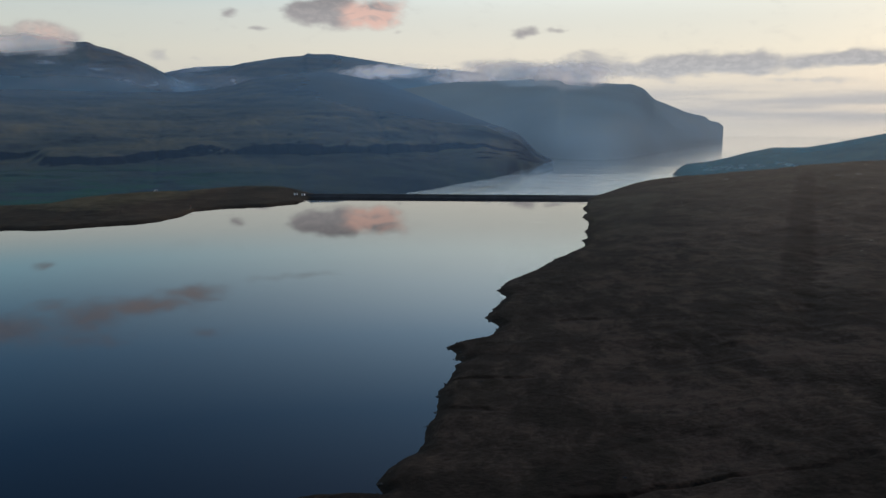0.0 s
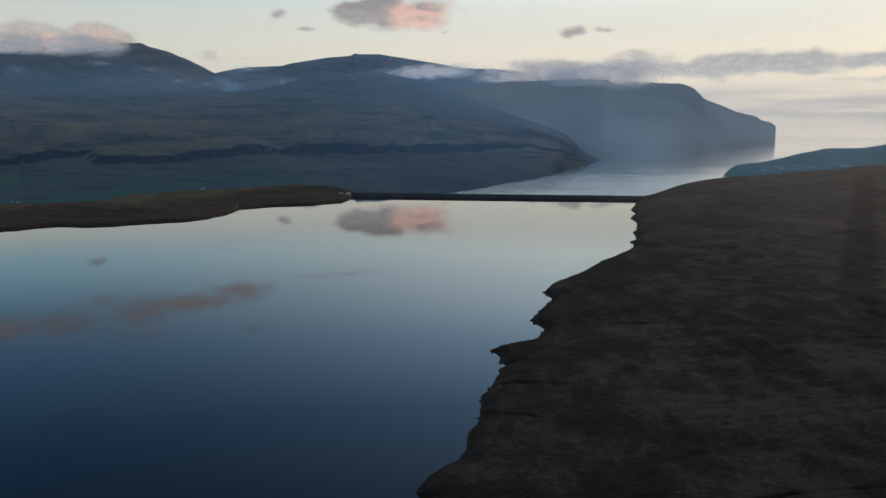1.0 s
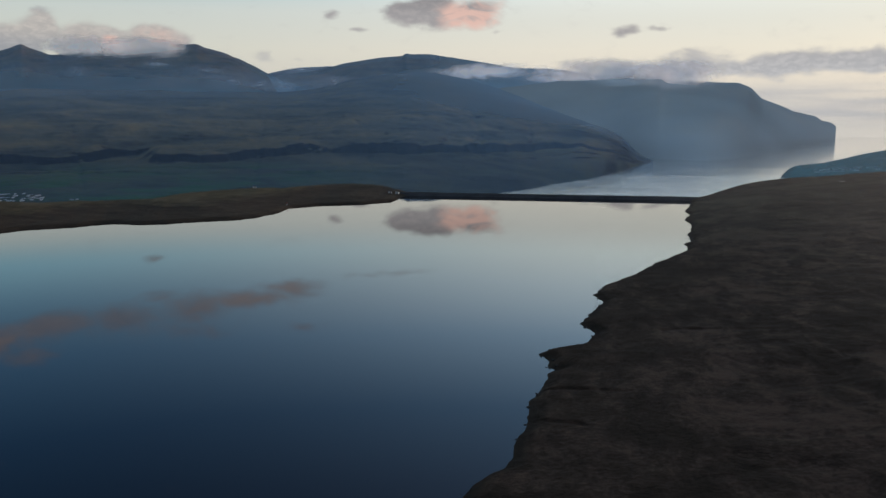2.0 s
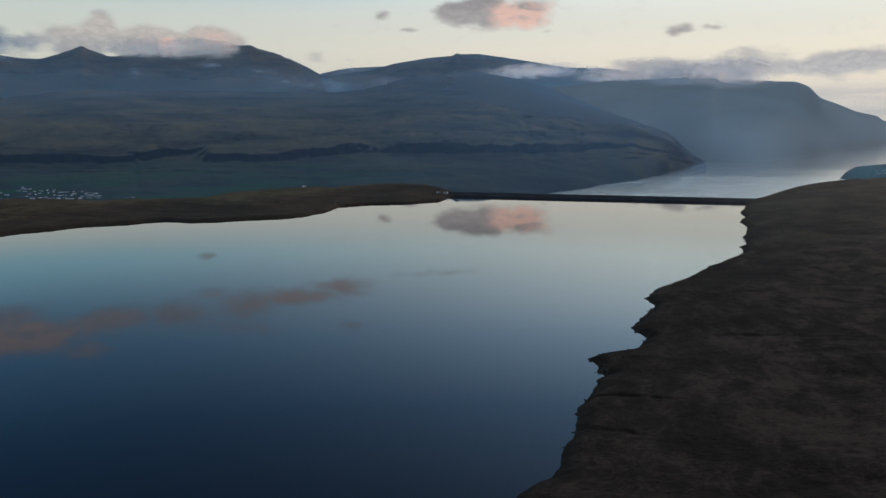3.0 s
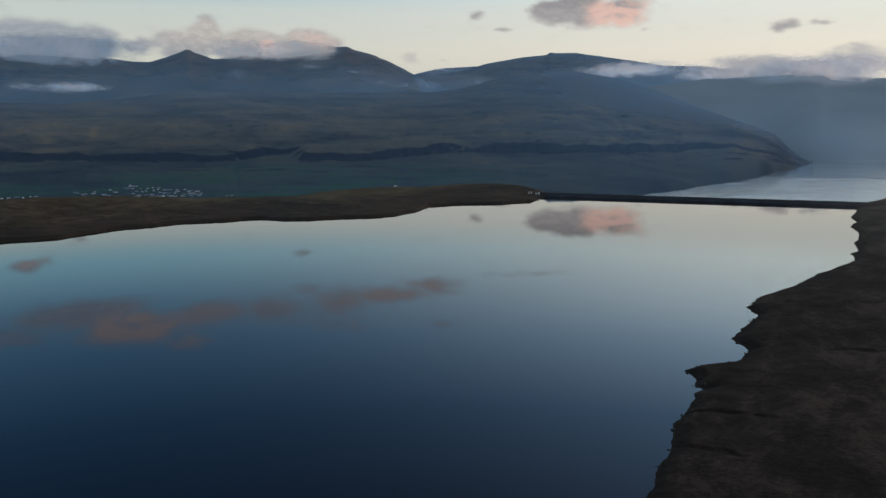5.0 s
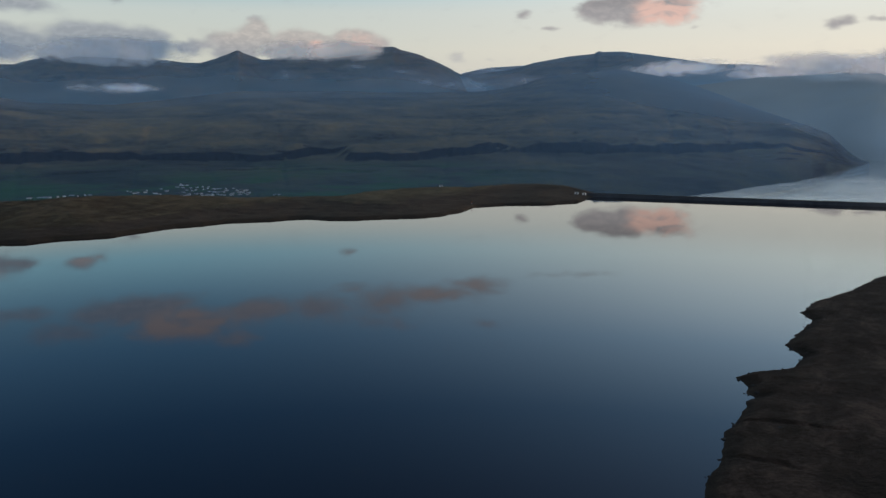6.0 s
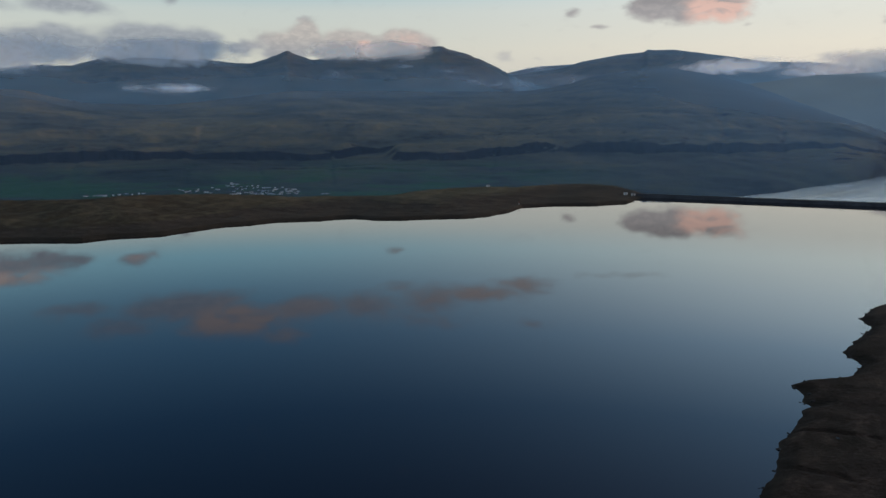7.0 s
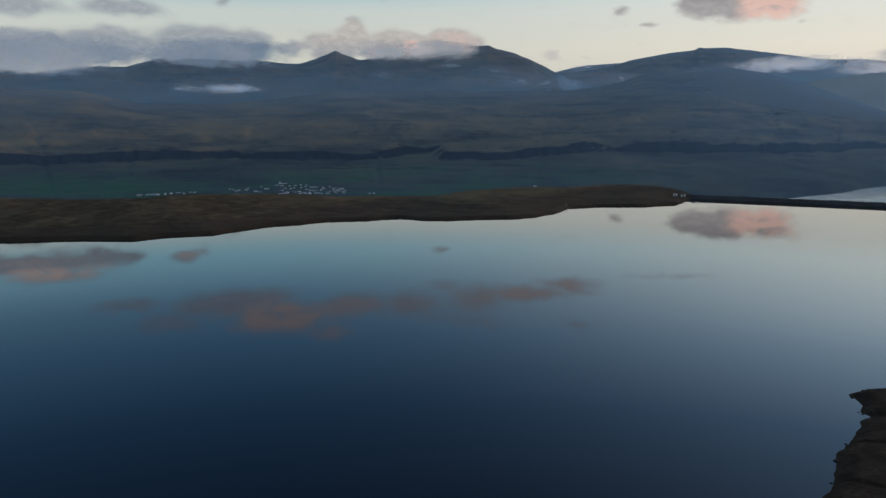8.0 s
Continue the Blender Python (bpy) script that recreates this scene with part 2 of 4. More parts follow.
    # dry stems have more sheen, the dark strip less
    fuzz = n.span(n.math("ADD", n.math("MULTIPLY", patch, 0.6), n.math("MULTIPLY", blotch, 0.4)), 0.44, 0.60, 0.064, 0.094)
    n.put(p.inputs["Sheen Weight"], n.math("MULTIPLY", fuzz, n.math("SUBTRACT", 1.0, n.math("MULTIPLY", strip, 0.75))))
    p.inputs["Sheen Roughness"].default_value = 0.6
    bumped(n, p, n.math("ADD", n.math("MULTIPLY", blotch, 1.6), n.math("MULTIPLY", grain, 1.0)), 0.42, 0.9)
    return m


def mat_slope(name, low, high, rock, fields=None):
    """Grass and heather on basalt: bare rock where it is steep, greener towards the sea."""
    m, n, p = material(name)
    patch = n.noise(n.pos, 0.0045, 5.0, 0.6, 0.8)
    layer = n.noise(scaled(n, 0.22, 0.22, 3.0), 0.018, 5.0, 0.6, 0.3)
    grain = n.noise(scaled(n, 0.6, 0.6, 2.0), 0.07, 5.0, 0.65)
    x, y, z = n.add("ShaderNodeSeparateXYZ", Vector=n.pos).outputs
    col = n.mix(n.span(n.math("ADD", z, n.math("MULTIPLY", patch, 60.0)), -14.0, 71.0), low, high)
    v = n.math("ADD", n.math("MULTIPLY", patch, 0.45), n.math("ADD", n.math("MULTIPLY", layer, 0.4), n.math("MULTIPLY", grain, 0.15)))
    col = n.mix(1.0, col, n.ramp(v, [(0.41, (0.45, 0.50, 0.60)), (0.50, (1.0, 1.0, 1.0)), (0.60, (1.70, 1.50, 1.12))]), "MULTIPLY")
    sward = n.span(n.noise(n.pos, 0.0028, 4.0, 0.6, 0.6), 0.5, 0.62)
    col = n.mix(n.math("MULTIPLY", sward, 0.4), col, (0.090, 0.088, 0.062))
    if fields:
        col = n.mix(n.math("MULTIPLY", n.span(z, -14.0, -34.0), n.math("MULTIPLY", n.span(patch, 0.4, 0.55, 0.2, 1.0), n.span(x, -150.0, -450.0, 0.1, 1.0))), col, fields)
    slope = n.add("ShaderNodeSeparateXYZ", Vector=n.add("ShaderNodeNewGeometry").outputs["Normal"]).outputs[2]
    slope = n.math("ADD", slope, n.math("ADD", n.math("MULTIPLY", n.math("SUBTRACT", grain, 0.5), 0.35), n.math("MULTIPLY", n.math("SUBTRACT", patch, 0.5), 0.4)))
    col = n.mix(n.span(slope, 0.91, 0.70), col, rock)
    n.put(p.inputs["Base Color"], col)
    p.inputs["Roughness"].default_value = 0.95
    p.inputs["Specular IOR Level"].default_value = 0.1
    bumped(n, p, n.math("ADD", grain, n.math("MULTIPLY", layer, 2.0)), 0.45, 7.0)
    return m


def mat_water(name, tint, rough, ripple, size, vary=0.4, streaks=False, coat=0.0):
    m, n, p = material(name)
    p.inputs["Coat Weight"].default_value, p.inputs["Coat IOR"].default_value, p.inputs["Coat Roughness"].default_value = coat, 1.333, rough
    p.inputs["Base Color"].default_value = (*tint, 1)
    p.inputs["IOR"].default_value = 1.333
    p.inputs["Specular IOR Level"].default_value = 1.0
    calm = n.noise(scaled(n, 0.5, 2.2, 1), 0.006, 5.0, 0.6, 1.0) if streaks else n.noise(n.pos, 0.004, 3.0, 0.5, 0.5)
    if streaks:
        # a breeze ruffles the open sound; the water under the headland lies in its lee
        y = n.add("ShaderNodeSeparateXYZ", Vector=n.pos).outputs[1]
        lee = n.span(n.math("ADD", y, n.math("MULTIPLY", n.math("SUBTRACT", n.noise(scaled(n, 0.35, 1.0, 1), 0.004, 4.0, 0.55, 1.5), 0.5), 1600.0)), 1150.0, 2250.0)
        rough = n.math("MULTIPLY", n.span(lee, 0.0, 1.0, 1.05, 0.5), rough)
        n.put(p.inputs["Roughness"], n.math("MULTIPLY", rough, n.span(calm, 0.35, 0.65, 1 - vary, 1 + vary)))
        n.put(p.inputs["Coat Roughness"], rough)
    else:
        n.put(p.inputs["Roughness"], n.span(calm, 0.35, 0.65, rough * (1 - vary), rough * (1 + vary)))
    bumped(n, p, n.noise(n.pos, size, 3.0, 0.5), ripple, 0.2)
    return m


def mat_plain(name, col, rough=0.85, scale=1.0, spread=0.25, metal=0.0):
    m, n, p = material(name)
    v = n.noise(n.pos, scale, 5.0, 0.6)
    w = n.noise(n.pos, scale * 0.12, 4.0, 0.6)
    f = n.math("ADD", n.math("MULTIPLY", v, 0.5), n.math("MULTIPLY", w, 0.5))
    lo, hi = tuple(c * (1 - spread) for c in col), tuple(min(1, c * (1 + spread)) for c in col)
    n.put(p.inputs["Base Color"], n.ramp(f, [(0.35, lo), (0.65, hi)]))
    p.inputs["Roughness"].default_value, p.inputs["Metallic"].default_value = rough, metal
    bumped(n, p, v, 0.3, 0.05)
    return m


def mat_mist(name, col, cover, edge=1.0, torn=2.4):
    """Thin cloud: scatters the sky's light, and thins out to nothing towards its edges (object space runs from -1 to 1)."""
    m = bpy.data.materials.new(name)
    m.use_nodes = True
    n = Nodes(m.node_tree)
    pos = n.add("ShaderNodeTexCoord").outputs["Object"]
    sep = n.add("ShaderNodeSeparateXYZ", Vector=pos).outputs
    uv = n.add("ShaderNodeUVMap").outputs[0]
    q = n.add("ShaderNodeSeparateXYZ", Vector=uv).outputs
    x, y = n.math("SUBTRACT", n.math("MULTIPLY", q[0], 2.0), 1.0), n.math("SUBTRACT", n.math("MULTIPLY", q[1], 2.0), 1.0)
    stretch = n.t.nodes.new("ShaderNodeMapping")
    n.put(stretch.inputs["Vector"], pos)
    stretch.inputs["Scale"].default_value = (1, 1, 2.2)
    puff = n.noise(stretch.outputs[0], 0.007, 4.0, 0.5, 0.6)
    r = n.math("SQRT", n.math("ADD", n.math("MULTIPLY", x, x), n.math("MULTIPLY", y, y)))
    a = n.math("SUBTRACT", 1.0, n.math("ADD", r, n.math("MULTIPLY", n.math("SUBTRACT", puff, 0.5), torn)))
    wisp = n.noise(pos, 0.012, 3.0, 0.5, 0.4)
    a = n.math("MULTIPLY", n.span(a, 0.0, edge), n.math("MULTIPLY", n.span(r, 1.0, 0.6), n.span(wisp, 0.25, 0.6, 0.8, 1.0)))
    d = n.add("ShaderNodeBsdfDiffuse", Color=(*col, 1))
    tr = n.add("ShaderNodeBsdfTranslucent", Color=(*col, 1))
    both = n.add("ShaderNodeAddShader")
    n.t.links.new(d.outputs[0], both.inputs[0])
    n.t.links.new(tr.outputs[0], both.inputs[1])
    clear = n.add("ShaderNodeBsdfTransparent")
    mixed = n.add("ShaderNodeMixShader", Fac=n.math("MULTIPLY", a, cover))
    n.t.links.new(clear.outputs[0], mixed.inputs[1])
    n.t.links.new(both.outputs[0], mixed.inputs[2])
    n.add("ShaderNodeOutputMaterial", Surface=mixed.outputs[0])
    return m


MOOR = mat_moor("heather_moor", ((0.0082, 0.0053, 0.0042), (0.0210, 0.0137, 0.0108), (0.060, 0.038, 0.030)),
                ((0.016, 0.016, 0.010), (0.034, 0.033, 0.021), (0.060, 0.056, 0.034)), (0.010, 0.0094, 0.0085))
SLOPE = mat_slope("grassy_basalt_slope", (0.029, 0.036, 0.036), (0.128, 0.112, 0.076), (0.004, 0.005, 0.012), (0.017, 0.076, 0.026))
RIDGE = mat_slope("high_fell", (0.070, 0.070, 0.072), (0.108, 0.085, 0.076), (0.035, 0.036, 0.044))
CLIFF = mat_slope("sea_headland", (0.100, 0.115, 0.088), (0.20, 0.165, 0.115), (0.050, 0.056, 0.058))
LAKE = mat_water("still_lake_water", (0.004, 0.007, 0.012), 0.006, 0.010, 0.35)
SEAWATER = mat_water("sea_water", (0.11, 0.14, 0.165), 0.2, 0.02, 0.05, 0.4, True, 0.9)


# ---------------------------------------------------------------- terrain tools
def lattice(ix, iy, seed):
    h = (ix.astype(np.int64) * 374761393 + iy.astype(np.int64) * 668265263 + seed * 974634777) & 0x7FFFFFFF
    h = ((h ^ (h >> 13)) * 1274126177) & 0x7FFFFFFF
    return ((h ^ (h >> 16)) & 0xFFFF) / 65535.0


def value_noise(x, y, seed=0):
    ix, iy = np.floor(x), np.floor(y)
    fx, fy = x - ix, y - iy
    fx, fy = fx * fx * (3 - 2 * fx), fy * fy * (3 - 2 * fy)
    a, b = lattice(ix, iy, seed), lattice(ix + 1, iy, seed)
    c, d = lattice(ix, iy + 1, seed), lattice(ix + 1, iy + 1, seed)
    return (a + (b - a) * fx) * (1 - fy) + (c + (d - c) * fx) * fy


def fbm(x, y, octaves=5, seed=0, gain=0.5):
    """Fractal noise round 0, about -1 to 1."""
    total, amp, norm = 0.0, 1.0, 0.0
    for k in range(octaves):
        total = total + amp * (value_noise(x, y, seed + k * 17) * 2 - 1)
        norm, amp = norm + amp, amp * gain
        x, y = x * 2.03 + 11.3, y * 2.03 - 7.7
    return total / norm


def smooth(a, b, v):
    t = np.clip((v - a) / (b - a), 0, 1)
    return t * t * (3 - 2 * t)


def sheet(name, X, Y, Z, mat, keep=None):
    """A mesh over a grid of places; keep marks the corners whose faces stay."""
    rows, cols = X.shape
    idx = np.arange(rows * cols).reshape(rows, cols)
    quads = np.stack([idx[:-1, :-1], idx[:-1, 1:], idx[1:, 1:], idx[1:, :-1]], -1).reshape(-1, 4)
    if keep is not None:
        quads = quads[keep.ravel()[quads].any(1)]
        used = np.zeros(rows * cols, bool)
        used[quads.ravel()] = True
        renum = np.cumsum(used) - 1
        quads = renum[quads]
    else:
        used = np.ones(rows * cols, bool)
    co = np.stack([X, Y, Z], -1).reshape(-1, 3)[used]
    me = bpy.data.meshes.new(name)
    me.vertices.add(len(co))
    me.vertices.foreach_set("co", co.astype(np.float32).ravel())
    me.loops.add(quads.size)
    me.loops.foreach_set("vertex_index", quads.astype(np.int32).ravel())
    me.polygons.add(len(quads))
    me.polygons.foreach_set("loop_start", np.arange(0, quads.size, 4, dtype=np.int32))
    me.polygons.foreach_set("use_smooth", np.ones(len(quads), bool))
    me.update(calc_edges=True)
    me.validate()
    me.materials.append(mat)
    return new(name, me)


def curve(v, points, soft=0.0):
    """Reads a value off a line through the points; soft rounds its corners over that width."""
    p = sorted(points)
    xs, ys = [q[0] for q in p], [q[1] for q in p]
    if not soft:
        return np.interp(v, xs, ys)
    return sum(np.interp(v + soft * d, xs, ys) for d in np.linspace(-0.5, 0.5, 9)) / 9


# ---------------------------------------------------------------- lake and near land
NEAR_SHORE = [(-42, 92), (-30, 112), (-19.6, 117.2), (-12.4, 117.9), (-9.4, 117.4), (-10.6, 120.7), (-9.4, 124.8), (-7.3, 129.4), (-4.5, 133.4), (-3.6, 136),
              (-3.6, 142.4), (-2.9, 146), (-1.5, 151), (-0.8, 156), (-0.8, 163.6), (0.6, 170.6), (2, 175.8), (3.1, 183), (5, 186.1), (3.4, 188), (3.3, 192.2),
              (0.6, 198.3), (4.4, 203.4), (9.6, 206.6), (12.8, 211.2), (15.4, 218.3), (14.1, 222.7), (11.6, 229.3)]
RIGHT_SHORE = [(16, 242.3), (20, 257.7), (18, 266.4), (22, 280.7), (25, 286.8), (34, 303.4), (43, 324.5), (50, 335.5), (55, 347.2), (64, 364),
               (64, 378.5), (70, 389.5), (71, 407.4), (76, 424.6), (80, 450.8), (80, 469.2), (86, 492.1), (87, 514), (93, 537.9), (98, 556.4), (103, 583.5)]
LEFT_SHORE = [(-95, 597.4), (-95, 583.5), (-97, 555.8), (-113, 535), (-139, 524.2), (-153, 508.3), (-151, 484.6), (-156, 458.9), (-168, 443.1), (-184, 435.2), (-196, 425.3),
              (-210, 418.3), (-226, 420.3), (-238, 404.5), (-257, 390.7), (-261, 378.8), (-270, 366.9), (-276, 341.2), (-277, 328.3), (-295, 311.5),
              (-298, 298.7), (-328, 284.8), (-342, 274), (-400, 242.3), (-490, 173.1), (-575, 0), (-490, -110), (-168, -42), (-64, 35)]
OUTLINE = np.array(NEAR_SHORE + RIGHT_SHORE + LEFT_SHORE, float)


def lake_gap(x, y):
    """Distance to the shore: positive on land, negative over the lake."""
    best, inside = np.full(x.shape, 1e9), np.zeros(x.shape, bool)
    for (ax, ay), (bx, by) in zip(OUTLINE, np.roll(OUTLINE, -1, 0)):
        dx, dy = bx - ax, by - ay
        t = np.clip(((x - ax) * dx + (y - ay) * dy) / (dx * dx + dy * dy), 0, 1)
        best = np.minimum(best, (x - ax - t * dx) ** 2 + (y - ay - t * dy) ** 2)
        inside ^= ((ay > y) != (by > y)) & (x < (bx - ax) * (y - ay) / (by - ay + 1e-9) + ax)
    gap = np.sqrt(best)
    return np.where(inside, -gap, gap)


# height of the far brink of the western shore, by bearing
BRINK = [(7, 0.9), (8, 1.0), (9.7, 2.4), (11.2, 3.9), (13, 3.8), (15, 3.4), (16.8, 4.0), (19.6, 5.8), (23.6, 5.4), (27, 4.6), (29.5, 4.2), (33.4, 5.3), (37.2, 8.0), (44.5, 11.5), (51, 11.2), (56, 12.6), (100, 14)]
SHELF = [(7, 5), (8, 7), (9.7, 24), (11.2, 55), (13, 78), (15, 88), (100, 88)]   # width of the grass shelf, by bearing
GULLIES = [((9, 107), (24, 108), 0.7, 0.6), ((24, 108), (37, 110), 0.6, 0.6), ((37, 110), (51, 110), 0.7, 0.6), ((51, 110), (64, 112), 0.5, 0.7), ((80, 175), (135, 290), 1.2, 5.0),
           ((135, 290), (240, 520), 1.6, 7.0), ((-1, 152), (10, 147), 0.8, 0.5), ((0, 170), (18, 165), 0.5, 0.5), ((30, 215), (70, 205), 0.5, 0.9)]


def land_height(x, y):
    gap = lake_gap(x, y) + (0.5 + smooth(200, 330, y)) * fbm(x / 11, y / 11, 4, 3) + 0.6 * fbm(x / 3, y / 3, 3, 4)
    bearing = np.degrees(np.arctan2(-(x + 3), y - 26))
    far = np.hypot(x, y)
    lump = fbm(x / 42, y / 42, 5, 7)
    tussock = fbm(x / 5, y / 5, 4, 9) + 0.4 * fbm(x / 1.3, y / 1.3, 3, 10)
    ledge = fbm(x / 30, y / 9, 4, 12)
    s = np.maximum(gap, 0)
    # eastern moor: a low peat bank, then a long rise broken by small ledges
    rise = 0.093 * s + 1.0 * smooth(0, 3.5, s) + smooth(5, 55, s) * (1.7 * lump + 0.6 * np.abs(ledge) + 0.9 * np.abs(fbm(x / 17, y / 24, 4, 13))) + smooth(0, 8, s) * 0.19 * tussock
    rise = rise + 8.9 * np.clip((-10.8 - bearing) / 15, 0, 1) ** 0.75 * smooth(340, 625, far)
    rise = np.where(s > 290, np.minimum(rise, 34 + 0.01 * s), rise)
    wx, wy = x + 3.0 * fbm(x / 9, y / 9, 3, 21), y + 3.0 * fbm(x / 9, y / 9, 3, 22)
    for (ax, ay), (bx, by), deep, wide in GULLIES:
        dx, dy = bx - ax, by - ay
        t = np.clip(((wx - ax) * dx + (wy - ay) * dy) / (dx * dx + dy * dy), 0, 1)
        off = np.hypot(wx - ax - t * dx, wy - ay - t * dy)
        rise = rise - deep * smooth(-0.6, 0.2, fbm(x / 12, y / 12, 3, 23)) * np.exp(-(off / wide) ** 2)
    rise = np.maximum(rise, 0.3 * smooth(0, 2, s))
    edge = 579 + 55 * smooth(-10.0, -16.0, bearing)
    rise = rise - smooth(edge, edge + 190, far) * (rise + 58)
    # western shore: dark bank, grass swell, then the drop to the sound
    top, shelf = curve(bearing, BRINK), curve(bearing, SHELF)
    swell = 1.1 * smooth(0, 4, s) + (top - 1.1) * np.clip(s / shelf, 0, 1) + smooth(5, 40, s) * (0.3 + 0.7 * smooth(9, 17, bearing)) * (0.7 * lump + 0.5 * ledge) + smooth(0, 8, s) * 0.3 * tussock
    swell = swell - smooth(shelf - 2, shelf + 127, s) * (swell + 70)
    west = smooth(4.0, 6.0, bearing) * smooth(175, 230, far)
    z = rise * (1 - west) + swell * west
    # below the dam the ground falls to the sea
    past = smooth(599, 653, y + 0.07 * x) * smooth(-12.5, -9.9, bearing) * smooth(9.7, 7.4, bearing)
    z = z - past * (z + 70)
    return np.where(gap > 0, z, np.maximum(gap * 0.35, -6.0))


def build_land():
    fine = np.radians(np.linspace(-36, 64, 900))
    rest = np.radians(np.linspace(64, 324, 90)[1:])
    az = np.concatenate([fine, rest])
    rad = np.concatenate([np.linspace(0.01, 84, 30), np.geomspace(86, 900, 640)])
    A, R = np.meshgrid(az, rad)
    X, Y = 0.7 - np.sin(A) * R, np.cos(A) * R - 0.9
    Z = land_height(X, Y)
    return sheet("ground", X, Y, Z, MOOR, Z > -3.0)


ground = build_land()
tagged(ground, "dark brown heather and peat moor round the lake", "moorland", kind="structure")


def flat_disc(name, z, radius, mat, n=96):
    a = np.linspace(0, 2 * np.pi, n)
    r = np.array([0.0, 50, 150, 400, 900, 2000, radius])
    A, R = np.meshgrid(a, r)
    return sheet(name, -np.sin(A) * R, np.cos(A) * R, np.full(A.shape, z), mat)


xs, ys = np.meshgrid(np.linspace(-600, 140, 260), np.linspace(-140, 660, 260))
lake = sheet("lake_water", xs, ys, np.zeros(xs.shape), LAKE, lake_gap(xs, ys) < 5.0)
tagged(lake, "still dark blue reservoir water mirroring the dusk sky", "lake", kind="structure")
sea = flat_disc("sea_water", SEA, 5400, SEAWATER)
tagged(sea, "pale grey sea and sound with faint ripples", "sea", kind="structure")


# ---------------------------------------------------------------- mountains
def massif(name, az0, az1, n_az, crest, crest_r, foot_r, profile, mat, rough=1.0, n_r=120, back=400.0, seed=1, eye=56.0, foot_z=None, crest_noise=0.6, lines=None, soft=0.25, soft_r=2.0, near=1.0):
    """A mountain side over bearings az0..az1: crest gives its skyline as degrees up by bearing, crest_r and foot_r how far off it stands."""
    az = np.linspace(az0, az1, n_az)
    zc = eye + curve(az, crest_r, 2.0) * np.tan(np.radians(curve(az, crest, soft)))
    rc, rf = curve(az, crest_r, 2.0), curve(az, foot_r, soft_r)
    u = np.linspace(0, 1, n_r) if lines is None else np.concatenate([np.linspace(a, b, k, endpoint=False) for a, b, k in lines] + [[1.0]])
    u = np.concatenate([u, 1 + np.geomspace(0.02, 1, 14)])
    U, A = np.meshgrid(u, az, indexing="ij")
    RC, RF, ZC = (np.broadcast_to(v, U.shape) for v in (rc, rf, zc))
    inner = np.minimum(U, 1)
    R = RF + (RC - RF) * inner + np.maximum(U - 1, 0) * back
    X, Y = -np.sin(np.radians(A)) * R, np.cos(np.radians(A)) * R
    base = SEA - 2 if foot_z is None else foot_z
    Z = profile(inner, A, ZC, base, X, Y)
    swing = np.sin(np.pi * np.clip(inner, 0, 1)) ** 0.7
    swing = swing * np.clip((Z - base) / 60, 0.12, 1)
    Z = Z + rough * swing * (14 * fbm(X / 260, Y / 260, 5, seed) + 6 * fbm(X / 70, Y / 70, 4, seed + 5) + 2.5 * fbm(X / 22, Y / 22, 4, seed + 6))
    Z = Z + crest_noise * 4 * fbm(X / 90, Y / 90, 6, seed + 9, 0.6) * smooth(0.85, 1, U)
    Z = Z - np.maximum(U - 1, 0) * (0.35 * back)
    if near < 1:
        X, Y, Z = X * near, Y * near, eye + (Z - eye) * near - 9.0 * smooth(0.12, 0.0, U)
    return sheet(name, X, Y, Z, mat)


def plain_rise(power=1.0):
    def f(u, az, zc, base, x, y):
        return base + (zc - base) * u ** power
    return f


def scarred(power):
    """A steep coast cut by gullies, with buttresses between them."""
    def f(u, az, zc, base, x, y):
        z = base + (zc - base) * u ** power
        cut = np.abs(fbm(az / 1.6 + 0.25 * u, 0.6 * u, 4, 81)) ** 0.7
        return z + (17 * cut - 8) * smooth(0.02, 0.3, u) * smooth(1.0, 0.7, u)
    return f


# distance of the fell's crest, of the rise that carries the cliff band, and of its foot, by bearing
FELL_CREST = [(-7.6, 2180), (-4, 2400), (0, 2900), (5, 3500), (9, 3600), (14, 3400), (20, 3000), (30, 2650), (60, 2600)]
FELL_RISE = [(-7.6, 2180), (-4, 2350), (0, 2500), (8, 2600), (60, 2600)]
FELL_FOOT = [(-7.6, 2090), (-7.3, 2005), (-6.4, 1880), (-5.7, 1752), (-5.0, 1675), (-4.75, 1590), (-3.3, 1464), (-2.2, 1396), (-1.0, 1347), (0.15, 1268), (1.45, 1199), (2.5, 1172), (6, 1080), (9, 900), (20, 820), (60, 820)]
FOOT_OF_BAND = [(-9, -14), (-4, -4), (-0.6, -10), (7, -12), (14, -10), (20, -16), (26, -16), (33, -15), (40, -15), (46, -18), (56, -20)]


